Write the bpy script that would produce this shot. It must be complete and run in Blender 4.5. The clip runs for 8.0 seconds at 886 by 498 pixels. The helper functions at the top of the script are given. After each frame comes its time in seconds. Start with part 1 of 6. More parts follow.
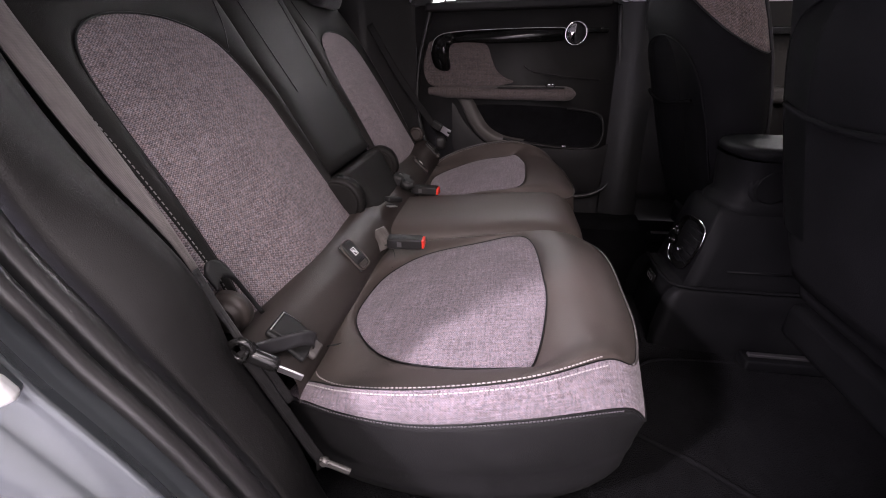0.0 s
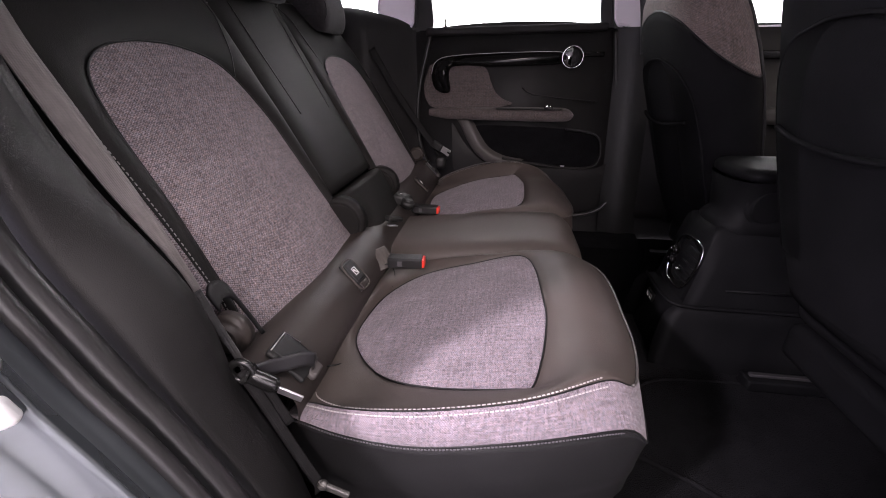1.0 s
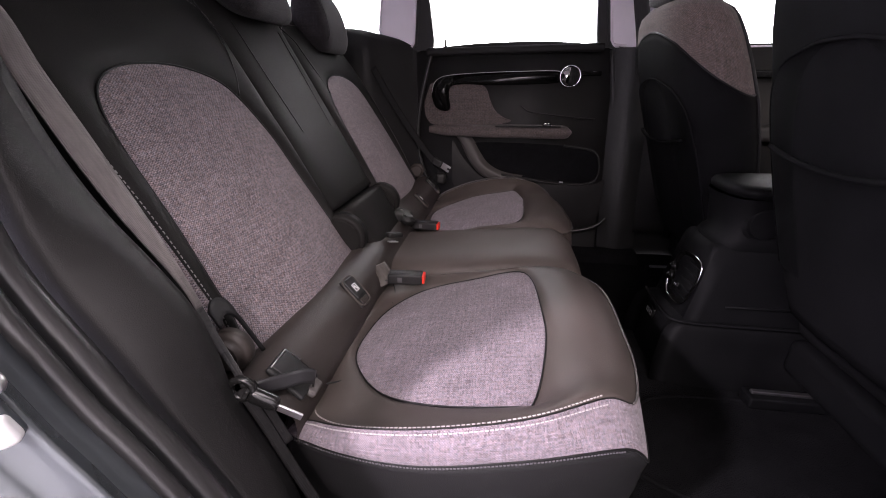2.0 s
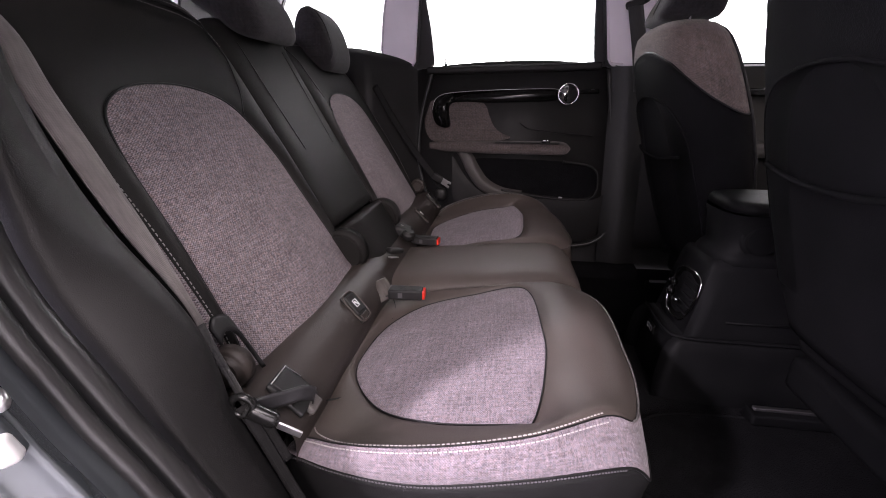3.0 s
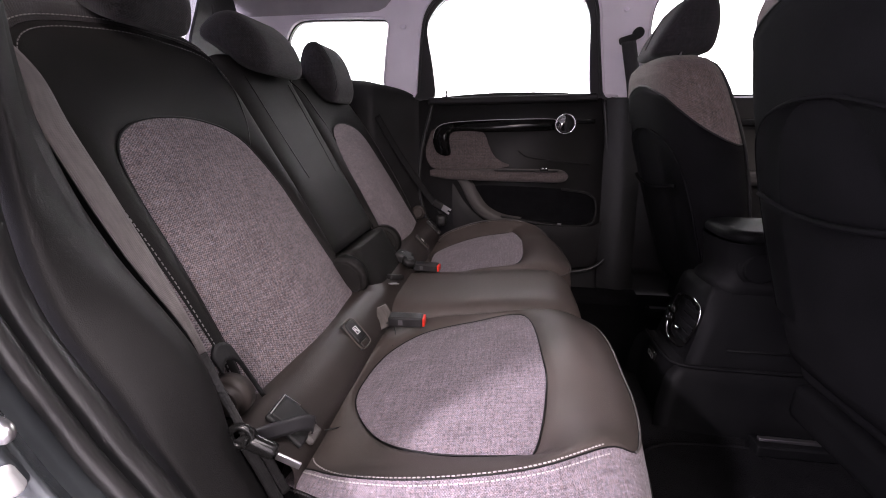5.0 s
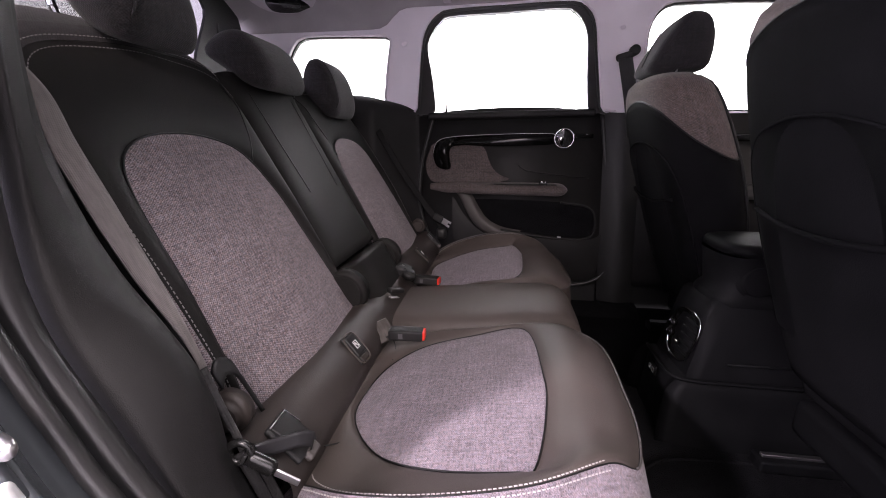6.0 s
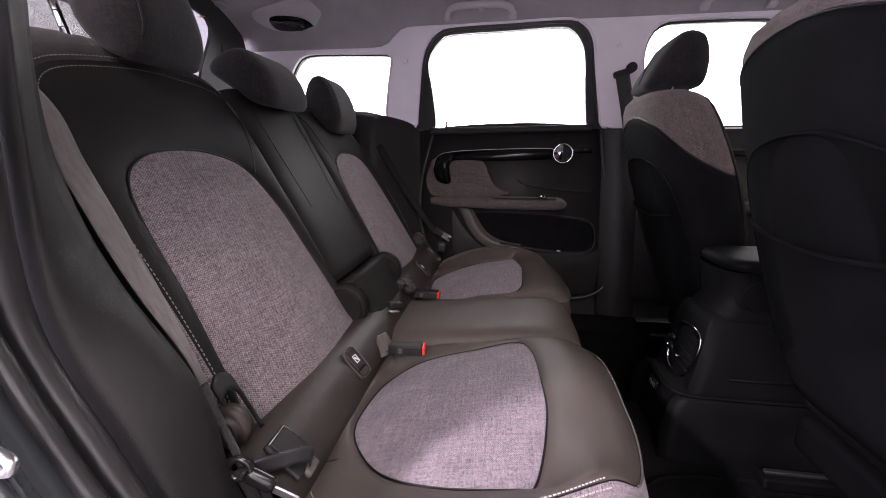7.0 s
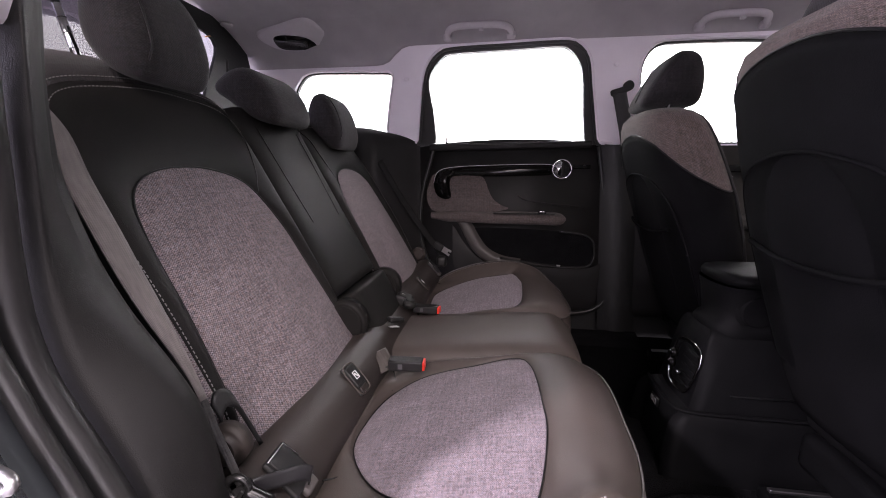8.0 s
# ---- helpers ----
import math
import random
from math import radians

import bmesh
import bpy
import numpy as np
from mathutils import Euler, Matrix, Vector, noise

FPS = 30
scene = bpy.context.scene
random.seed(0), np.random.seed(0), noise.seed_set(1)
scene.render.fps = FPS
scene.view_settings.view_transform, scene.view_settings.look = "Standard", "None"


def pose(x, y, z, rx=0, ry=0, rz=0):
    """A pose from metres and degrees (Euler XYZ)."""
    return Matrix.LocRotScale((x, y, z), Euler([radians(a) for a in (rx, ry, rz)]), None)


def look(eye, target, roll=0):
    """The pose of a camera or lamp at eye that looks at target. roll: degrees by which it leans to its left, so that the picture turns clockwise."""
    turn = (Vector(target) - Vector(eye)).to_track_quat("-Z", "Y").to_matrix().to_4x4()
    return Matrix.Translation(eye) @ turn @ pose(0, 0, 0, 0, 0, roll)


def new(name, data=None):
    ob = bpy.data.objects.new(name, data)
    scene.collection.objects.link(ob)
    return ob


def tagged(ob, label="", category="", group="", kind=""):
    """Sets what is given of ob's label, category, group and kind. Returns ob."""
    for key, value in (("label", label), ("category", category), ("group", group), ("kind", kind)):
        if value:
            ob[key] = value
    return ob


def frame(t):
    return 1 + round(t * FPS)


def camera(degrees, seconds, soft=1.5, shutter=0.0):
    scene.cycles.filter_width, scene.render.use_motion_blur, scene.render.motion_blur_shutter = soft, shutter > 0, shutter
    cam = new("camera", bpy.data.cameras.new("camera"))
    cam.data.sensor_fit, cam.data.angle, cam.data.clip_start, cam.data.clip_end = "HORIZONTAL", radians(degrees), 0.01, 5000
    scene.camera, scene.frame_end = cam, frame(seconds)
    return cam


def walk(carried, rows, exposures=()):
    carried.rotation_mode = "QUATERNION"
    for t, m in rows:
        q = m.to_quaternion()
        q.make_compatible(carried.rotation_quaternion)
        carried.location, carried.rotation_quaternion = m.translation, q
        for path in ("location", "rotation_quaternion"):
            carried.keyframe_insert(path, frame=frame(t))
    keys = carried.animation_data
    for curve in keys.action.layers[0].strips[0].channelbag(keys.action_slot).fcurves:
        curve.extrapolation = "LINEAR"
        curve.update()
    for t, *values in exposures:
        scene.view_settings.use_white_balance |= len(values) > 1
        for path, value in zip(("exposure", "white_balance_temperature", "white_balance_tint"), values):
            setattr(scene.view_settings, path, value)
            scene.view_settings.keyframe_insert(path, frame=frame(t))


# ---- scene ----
cam = camera(95.48, 8.0, soft=1.0)
# seconds, eye (m), turn, tilt and lean (degrees)
PATH = [
    (0.0, -0.0021, -1.0274, 0.7158, 8.023, -26.423, -0.139),
    (0.5, -0.0021, -1.0294, 0.7196, 7.997, -25.179, -0.094),
    (1.0, -0.0018, -1.0314, 0.7232, 8.004, -23.979, -0.089),
    (1.5, -0.0014, -1.0333, 0.7263, 8.008, -22.931, -0.084),
    (3.0, -0.0004, -1.039, 0.735, 8.047, -19.956, -0.057),
    (3.5, -0.0002, -1.0412, 0.7376, 8.054, -18.991, -0.033),
    (4.0, 0.0, -1.043, 0.74, 8.044, -18.18, 0.006),
    (4.5, 0.0003, -1.0448, 0.7423, 8.06, -17.348, 0.014),
    (6.0, 0.0013, -1.0505, 0.7498, 8.092, -14.78, 0.047),
    (6.5, 0.0018, -1.0526, 0.7523, 8.104, -13.868, 0.07),
    (7.0, 0.0024, -1.0553, 0.7548, 8.123, -12.962, 0.092),
    (7.5, 0.0028, -1.0578, 0.7576, 8.132, -11.964, 0.138),
    (8.0, 0.0031, -1.0602, 0.7604, 8.142, -11.021, 0.166),
]
walk(cam, [(t, pose(x, y, z, 90 + tilt, 0, turn) @ pose(0, 0, 0, 0, 0, lean)) for t, x, y, z, turn, tilt, lean in PATH])

from mathutils.geometry import tessellate_polygon

# ---- light: a white photo studio round the car, one strong lamp outside the open door ----
world = bpy.data.worlds.new("studio")
scene.world = world
world.use_nodes = True
back = world.node_tree.nodes["Background"]
back.inputs["Color"].default_value = (1.0, 0.92, 0.97, 1)
back.inputs["Strength"].default_value = 0.28


def lamp(name, eye, target, power, size, color):
    data = bpy.data.lights.new(name, "AREA")
    data.shape, data.size, data.energy, data.color = "DISK", size, power, color
    ob = new(name, data)
    ob.matrix_world = look(eye, target)
    return ob


spot = bpy.data.lights.new("studio_key_spot", "SPOT")
spot.energy, spot.color, spot.shadow_soft_size, spot.spot_size, spot.spot_blend = 840, (1.0, 0.86, 0.98), 0.11, radians(15), 0.55
new("studio_key_spot", spot).matrix_world = look((-2.03, -2.57, 2.33), (0.03, -0.48, 0.32))
panel = lamp("studio_ceiling_panel", (0.92, -1.45, 3.0), (-0.10, -0.50, 0.40), 62, 1.7, (1.0, 0.895, 0.945))
panel.data.shape, panel.data.size_y = "RECTANGLE", 1.1
# Unseen fill lamp for the far door and far seat.
lamp("near_fill_lamp", (0.30, -3.4, 2.35), (0.05, 0.4, 0.40), 92, 1.2, (1.0, 0.84, 0.83))
# Weak unseen fill through the windscreen, matched to no known source.
lamp("front_fill_lamp", (3.6, 0.2, 2.15), (-0.2, 0.15, 0.4), 15, 1.2, (1.0, 0.84, 0.78))
scene.view_settings.exposure = 0.0


# ---- materials ----
def material(name):
    m = bpy.data.materials.new(name)
    m.use_nodes = True
    nodes, links = m.node_tree.nodes, m.node_tree.links
    return m, nodes, links, nodes["Principled BSDF"]


def tex(nodes, links, coord, kind, scale, stretch=(1, 1, 1), detail=2.0):
    """A procedural texture on metric coordinates."""
    tc = nodes.new("ShaderNodeTexCoord")
    mp = nodes.new("ShaderNodeMapping")
    mp.inputs["Scale"].default_value = stretch
    links.new(tc.outputs[coord], mp.inputs["Vector"])
    t = nodes.new(kind)
    t.inputs["Scale"].default_value = scale
    if kind == "ShaderNodeTexNoise":
        t.inputs["Detail"].default_value = detail
    links.new(mp.outputs["Vector"], t.inputs["Vector"])
    return t


def ramp(nodes, links, source, a, b, lo=0.3, hi=0.7):
    r = nodes.new("ShaderNodeValToRGB")
    r.color_ramp.elements[0].position, r.color_ramp.elements[1].position = lo, hi
    r.color_ramp.elements[0].color, r.color_ramp.elements[1].color = (*a, 1), (*b, 1)
    links.new(source, r.inputs["Fac"])
    return r.outputs["Color"]


def mixed(nodes, links, a, b, fac, blend="MIX"):
    m = nodes.new("ShaderNodeMix")
    m.data_type, m.blend_type = "RGBA", blend
    if isinstance(fac, float):
        m.inputs["Factor"].default_value = fac
    else:
        links.new(fac, m.inputs["Factor"])
    links.new(a, m.inputs[6])
    links.new(b, m.inputs[7])
    return m.outputs[2]


def bumped(nodes, links, height, bsdf, strength, distance):
    b = nodes.new("ShaderNodeBump")
    b.inputs["Strength"].default_value, b.inputs["Distance"].default_value = strength, distance
    links.new(height, b.inputs["Height"])
    links.new(b.outputs["Normal"], bsdf.inputs["Normal"])


def grained(name, a, b, rough, grain=650.0, relief=0.25, patch=9.0, depth=0.0006, spec=0.5):
    """Leather, moulded plastic, rubber: two tones in soft patches, fine grain, uneven gloss."""
    m, n, l, p = material(name)
    big = tex(n, l, "Object", "ShaderNodeTexNoise", patch, detail=4.0)
    fine = tex(n, l, "Object", "ShaderNodeTexVoronoi", grain)
    l.new(ramp(n, l, big.outputs["Fac"], a, b), p.inputs["Base Color"])
    g = n.new("ShaderNodeMapRange")
    g.inputs["To Min"].default_value, g.inputs["To Max"].default_value = rough - 0.06, rough + 0.08
    l.new(big.outputs["Fac"], g.inputs["Value"])
    l.new(g.outputs["Result"], p.inputs["Roughness"])
    p.inputs["Specular IOR Level"].default_value = spec
    bumped(n, l, fine.outputs["Distance"], p, relief, depth)
    return m


def yarn(n, l, step, seed):
    """Each yarn's segment, step metres in size, with a random tone of its own."""
    tc = n.new("ShaderNodeTexCoord")
    mp = n.new("ShaderNodeMapping")
    mp.inputs["Location"].default_value = (seed, seed * 0.37, 0)
    l.new(tc.outputs["UV"], mp.inputs["Vector"])
    wob = tex(n, l, "UV", "ShaderNodeTexNoise", 90.0, detail=1.0)
    add = n.new("ShaderNodeVectorMath")
    add.operation = "MULTIPLY_ADD"
    l.new(wob.outputs["Color"], add.inputs[0])
    add.inputs[1].default_value = (0.002, 0.002, 0)
    l.new(mp.outputs["Vector"], add.inputs[2])
    sn = n.new("ShaderNodeVectorMath")
    sn.operation = "SNAP"
    sn.inputs[1].default_value = (*step, 1.0)
    l.new(add.outputs["Vector"], sn.inputs[0])
    w = n.new("ShaderNodeTexWhiteNoise")
    w.noise_dimensions = "2D"
    l.new(sn.outputs["Vector"], w.inputs["Vector"])
    return w.outputs["Value"]


def loops_of(n, l, across, along):
    """The loops of a knit, across by along metres each, in staggered rows, 0 to 1."""
    tc = n.new("ShaderNodeTexCoord")
    wob = tex(n, l, "UV", "ShaderNodeTexNoise", 60.0, detail=2.0)
    push = n.new("ShaderNodeVectorMath")
    push.operation = "MULTIPLY_ADD"
    l.new(wob.outputs["Color"], push.inputs[0])
    push.inputs[1].default_value = (0.0022, 0.0022, 0)
    l.new(tc.outputs["UV"], push.inputs[2])
    xyz = n.new("ShaderNodeSeparateXYZ")
    l.new(push.outputs["Vector"], xyz.inputs["Vector"])
    waves = []
    for axis, size in (("X", across), ("Y", along)):
        k = n.new("ShaderNodeMath")
        k.operation = "MULTIPLY"
        k.inputs[1].default_value = math.pi / size
        l.new(xyz.outputs[axis], k.inputs[0])
        w = n.new("ShaderNodeMath")
        w.operation = "SINE"
        l.new(k.outputs[0], w.inputs[0])
        waves.append(w)
    m = n.new("ShaderNodeMath")
    m.operation = "MULTIPLY"
    l.new(waves[0].outputs[0], m.inputs[0])
    l.new(waves[1].outputs[0], m.inputs[1])
    r = n.new("ShaderNodeMapRange")
    r.inputs["From Min"].default_value, r.inputs["From Max"].default_value = -0.8, 0.8
    l.new(m.outputs[0], r.inputs["Value"])
    return r.outputs["Result"]


def woven(name, dark, light, pitch=0.0016, contrast=0.75, relief=0.5, tint=0.35, rib=(0.0030, 0.0030), rib_depth=0.3):
    """Heathered cloth: yarn segments both ways in mixed mauve and blue greys, slubs, and a rib weave."""
    m, n, l, p = material(name)
    f = 1.0 / pitch
    warm = tuple(c * k for c, k in zip(light, (1.08, 0.95, 0.97)))
    cool = tuple(c * k for c, k in zip(light, (0.92, 0.97, 1.10)))
    weft = yarn(n, l, (pitch * 3.2, pitch * 0.8), 0.1)
    warp = yarn(n, l, (pitch * 0.8, pitch * 3.2), 0.7)
    slub = tex(n, l, "UV", "ShaderNodeTexNoise", 1.0, (f * 0.40, f * 0.02, 1), 2.0)
    slub2 = tex(n, l, "UV", "ShaderNodeTexNoise", 1.0, (f * 0.02, f * 0.40, 1), 2.0)
    fleck = tex(n, l, "UV", "ShaderNodeTexNoise", 1.0, (f * 0.8, f * 0.8, 1), 2.0)
    hue = tex(n, l, "UV", "ShaderNodeTexNoise", 1.0, (f * 0.22, f * 0.22, 1), 3.0)
    cloud = tex(n, l, "UV", "ShaderNodeTexNoise", 16.0, detail=4.0)
    a = mixed(n, l, ramp(n, l, warp, dark, warm, 0.0, 1.0), ramp(n, l, weft, dark, cool, 0.0, 1.0), 0.5)
    c = mixed(n, l, a, ramp(n, l, fleck.outputs["Fac"], dark, light, 0.38, 0.62), contrast * 0.4)
    c = mixed(n, l, c, ramp(n, l, hue.outputs["Fac"], (0.88, 0.94, 1.08), (1.12, 0.98, 0.98), 0.38, 0.62), tint, "MULTIPLY")
    c = mixed(n, l, c, ramp(n, l, slub.outputs["Fac"], (0.82, 0.82, 0.82), (1.10, 1.10, 1.10), 0.35, 0.65), 0.8, "MULTIPLY")
    c = mixed(n, l, c, ramp(n, l, slub2.outputs["Fac"], (0.80, 0.80, 0.80), (1.10, 1.10, 1.10), 0.35, 0.65), 0.8, "MULTIPLY")
    c = mixed(n, l, c, ramp(n, l, cloud.outputs["Fac"], (0.86, 0.86, 0.86), (1.0, 1.0, 1.0)), 1.0, "MULTIPLY")
    knit = loops_of(n, l, *rib)
    low, high = 1.0 - rib_depth, 1.0 + 0.55 * rib_depth
    c = mixed(n, l, c, ramp(n, l, knit, (low, low, low), (high, high, high), 0.15, 0.85), 1.0, "MULTIPLY")
    l.new(c, p.inputs["Base Color"])
    p.inputs["Roughness"].default_value = 0.92
    p.inputs["Specular IOR Level"].default_value = 0.15
    p.inputs["Sheen Weight"].default_value = 0.12
    add2 = n.new("ShaderNodeMath")
    l.new(knit, add2.inputs[0])
    l.new(fleck.outputs["Fac"], add2.inputs[1])
    bumped(n, l, add2.outputs[0], p, relief, 0.0006)
    return m


def webbing(name, a, b, sheen=0.15, spec=0.5):
    """Belt webbing: fine ribs along the band, slight wear."""
    m, n, l, p = material(name)
    worn = tex(n, l, "UV", "ShaderNodeTexNoise", 1.0, (40, 160, 1), 4.0)
    rib = tex(n, l, "UV", "ShaderNodeTexWave", 110.0)
    cross = tex(n, l, "UV", "ShaderNodeTexWave", 90.0)
    rib.bands_direction = "Y"
    l.new(ramp(n, l, worn.outputs["Fac"], a, b), p.inputs["Base Color"])
    p.inputs["Roughness"].default_value, p.inputs["Sheen Weight"].default_value, p.inputs["Specular IOR Level"].default_value = 0.7, sheen, spec
    add = n.new("ShaderNodeMath")
    l.new(rib.outputs["Fac"], add.inputs[0])
    l.new(cross.outputs["Fac"], add.inputs[1])
    bumped(n, l, add.outputs[0], p, 0.30, 0.0005)
    return m


def plain(name, color, rough, metal=0.0, coat=0.0):
    m, n, l, p = material(name)
    smear = tex(n, l, "Object", "ShaderNodeTexNoise", 35.0, detail=5.0)
    g = n.new("ShaderNodeMapRange")
    g.inputs["To Min"].default_value, g.inputs["To Max"].default_value = max(rough - 0.03, 0.0), rough + 0.05
    l.new(smear.outputs["Fac"], g.inputs["Value"])
    l.new(g.outputs["Result"], p.inputs["Roughness"])
    p.inputs["Base Color"].default_value = (*color, 1)
    p.inputs["Metallic"].default_value, p.inputs["Coat Weight"].default_value = metal, coat
    return m


# One seat leatherette, toned for light: bright cushion, dimmer bight, dark dull backrest.
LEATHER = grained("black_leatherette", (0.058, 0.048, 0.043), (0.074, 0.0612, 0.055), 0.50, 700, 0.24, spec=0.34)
SHADELEATHER = grained("shaded_black_leatherette", (0.0108, 0.0102, 0.0098), (0.0150, 0.0142, 0.0136), 0.56, 700, 0.30, spec=0.12)
SKIRT = grained("black_vinyl", (0.0085, 0.0085, 0.0088), (0.0125, 0.0125, 0.013), 0.48, 700, 0.25, spec=0.26)
PLASTIC = grained("black_moulded_plastic", (0.009, 0.009, 0.0093), (0.014, 0.014, 0.0144), 0.5, 900, 0.3, spec=0.4)
SOFT = grained("dark_soft_trim", (0.025, 0.024, 0.023), (0.036, 0.0345, 0.033), 0.6, 800, 0.3)
TRIM = grained("black_soft_pillar_trim", (0.0092, 0.0089, 0.0089), (0.0145, 0.014, 0.0139), 0.50, 900, 0.3, 5.0, spec=0.24)
MIDLEATHER = grained("half_shaded_leatherette", (0.028, 0.0232, 0.021), (0.037, 0.0305, 0.0275), 0.46, 700, 0.22, spec=0.32)
KNIT = grained("black_seat_knit", (0.0055, 0.0055, 0.0060), (0.0090, 0.0089, 0.0098), 0.9, 500, 0.3, 12.0, spec=0.05)
MATT = grained("black_console_plastic", (0.0035, 0.0036, 0.004), (0.006, 0.0061, 0.0066), 0.55, 900, 0.3, spec=0.07)
DOORTRIM = grained("black_door_panel", (0.0105, 0.0102, 0.0103), (0.015, 0.0146, 0.0147), 0.55, 800, 0.3, spec=0.22)
GREYTRIM = grained("grey_brown_door_trim", (0.045, 0.041, 0.039), (0.06, 0.055, 0.052), 0.6, 800, 0.3)
SEALRUBBER = grained("smooth_black_seal_rubber", (0.016, 0.0155, 0.016), (0.024, 0.0235, 0.024), 0.33, 300, 0.06, spec=0.6)
RUBBER = grained("black_rubber", (0.012, 0.012, 0.012), (0.02, 0.02, 0.02), 0.45, 300, 0.1)
CARPET = grained("black_carpet", (0.004, 0.004, 0.0045), (0.0075, 0.0075, 0.0084), 0.95, 420, 0.9, 30.0, 0.002, 0.06)
CARGO = grained("grey_cargo_lining", (0.05, 0.05, 0.055), (0.09, 0.09, 0.095), 0.95, 500, 0.6, 20.0, 0.001, 0.1)
LINER = grained("grey_headliner_cloth", (0.37, 0.35, 0.363), (0.42, 0.397, 0.412), 0.95, 900, 0.5, 12.0, 0.0006, 0.15)
PILLAR = grained("pale_grey_pillar_trim", (0.80, 0.75, 0.81), (0.85, 0.80, 0.86), 0.7, 900, 0.3, 10.0, 0.0005, 0.3)
BEZEL = grained("grey_roof_moulding", (0.50, 0.47, 0.495), (0.56, 0.527, 0.553), 0.6, 900, 0.3, 10.0, 0.0005, 0.3)
CLOTH = woven("heathered_grey_cloth", (0.082, 0.0725, 0.079), (0.385, 0.341, 0.358), 0.0013, rib=(0.0017, 0.0019), rib_depth=0.22)
CLOTH_BACK = woven("heathered_grey_knit", (0.038, 0.034, 0.0345), (0.395, 0.346, 0.336), 0.0014, 0.7, 0.7, 0.55, rib=(0.0019, 0.0025), rib_depth=0.42)
YOKE = woven("brown_grey_cloth", (0.040, 0.034, 0.029), (0.235, 0.196, 0.168), 0.0016, 0.6, 0.4)
DOORCLOTH = woven("dark_taupe_cloth", (0.044, 0.039, 0.036), (0.150, 0.131, 0.118), 0.0018, 0.5)
WEB = webbing("grey_belt_webbing", (0.118, 0.105, 0.101), (0.165, 0.147, 0.141))
WEBDARK = webbing("black_belt_webbing", (0.014, 0.0135, 0.014), (0.024, 0.023, 0.024))
BLACKWEB = webbing("jet_black_belt_webbing", (0.006, 0.006, 0.0062), (0.011, 0.0105, 0.011), 0.0, 0.15)
STUB = webbing("taupe_belt_webbing", (0.040, 0.035, 0.031), (0.075, 0.065, 0.058))
THREAD = plain("white_thread", (0.40, 0.375, 0.37), 0.8)
DULLTHREAD = plain("pale_grey_thread", (0.21, 0.20, 0.198), 0.8)
PIPING = grained("grey_piping", (0.055, 0.05, 0.048), (0.075, 0.068, 0.065), 0.45)
GREYTHREAD = plain("grey_thread", (0.075, 0.072, 0.078), 0.8)
GLOSS = plain("piano_black", (0.005, 0.005, 0.005), 0.13, 0.0, 0.0)
GLOSS.node_tree.nodes["Principled BSDF"].inputs["Specular IOR Level"].default_value = 0.3
CHROME = plain("chrome", (0.78, 0.78, 0.80), 0.08, 1.0)
DULLSTEEL = plain("dull_steel", (0.14, 0.135, 0.13), 0.5, 0.6)
STEEL = plain("brushed_steel", (0.60, 0.59, 0.60), 0.34, 1.0)
TONGUE = plain("gloss_black_plastic", (0.010, 0.010, 0.010), 0.22)
BAND = plain("smooth_black_strap", (0.020, 0.020, 0.022), 0.42)
BLUEGLINT = plain("blue_glint_steel", (0.30, 0.36, 0.52), 0.3, 1.0)
AMBER = plain("amber_reflection", (0.80, 0.30, 0.10), 0.3)
RED = plain("red_plastic", (0.72, 0.035, 0.02), 0.4)
WHITE = plain("white_print", (0.75, 0.75, 0.75), 0.6)
PAINT = plain("grey_car_paint", (0.105, 0.118, 0.128), 0.22, 0.35, 0.6)
CHANNEL = plain("dark_painted_channel", (0.125, 0.138, 0.148), 0.42, 0.1, 0.3)
BOUNCEFLOOR = grained("pale_bounce_floor", (0.34, 0.33, 0.34), (0.40, 0.39, 0.40), 0.7, 60, 0.1, 2.0)


def glass(name="window_glass", tint=(0.96, 0.98, 0.97)):
    m, n, l, p = material(name)
    p.inputs["Base Color"].default_value = (*tint, 1)
    p.inputs["Roughness"].default_value, p.inputs["IOR"].default_value = 0.0, 1.45
    p.inputs["Transmission Weight"].default_value = 1.0
    return m


GLASS = glass()
PRIVACY = glass("deep_tinted_glass", (0.075, 0.071, 0.086))


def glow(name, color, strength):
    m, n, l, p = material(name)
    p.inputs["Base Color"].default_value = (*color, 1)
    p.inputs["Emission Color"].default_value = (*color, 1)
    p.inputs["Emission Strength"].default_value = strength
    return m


# Wall materials that glow themselves; strength is tuned for window whiteness and fill.
CYC = glow("glowing_white_backdrop", (1.0, 0.95, 0.98), 9.0)
CYCREAR = glow("cool_glow_fill", (0.88, 0.80, 1.0), 8.0)
CYCSIDE = glow("faint_glow_backdrop", (1.0, 0.94, 0.98), 0.36)
CYCDIM = glow("dim_glow_fill", (1.0, 0.94, 0.98), 0.75)


# ---- shape helpers ----
def thing(name, label, category, group="", at=(0, 0, 0)):
    ob = new(name)
    ob.empty_display_size = 0.05
    ob.location = at
    tagged(ob, label, category, group)
    return ob


def part(name, bm, mat, parent=None, label="", smooth=True):
    """Links a bmesh, in world metres, as one mesh object under a thing or a part."""
    me = bpy.data.meshes.new(name)
    bm.to_mesh(me)
    bm.free()
    me.materials.append(mat)
    if smooth:
        me.shade_smooth()
    ob = new(name, me)
    if parent is not None:
        base, up = Vector(), parent
        while up is not None:
            base += up.location
            up = up.parent
        me.transform(Matrix.Translation(-base))
        ob.parent = parent
    if label:
        ob["label"] = label
    return ob


def fixed(name, bm, mat, label, category, smooth=True):
    """A piece of the setting."""
    ob = part(name, bm, mat, None, "", smooth)
    return tagged(ob, label, category, "", "structure")


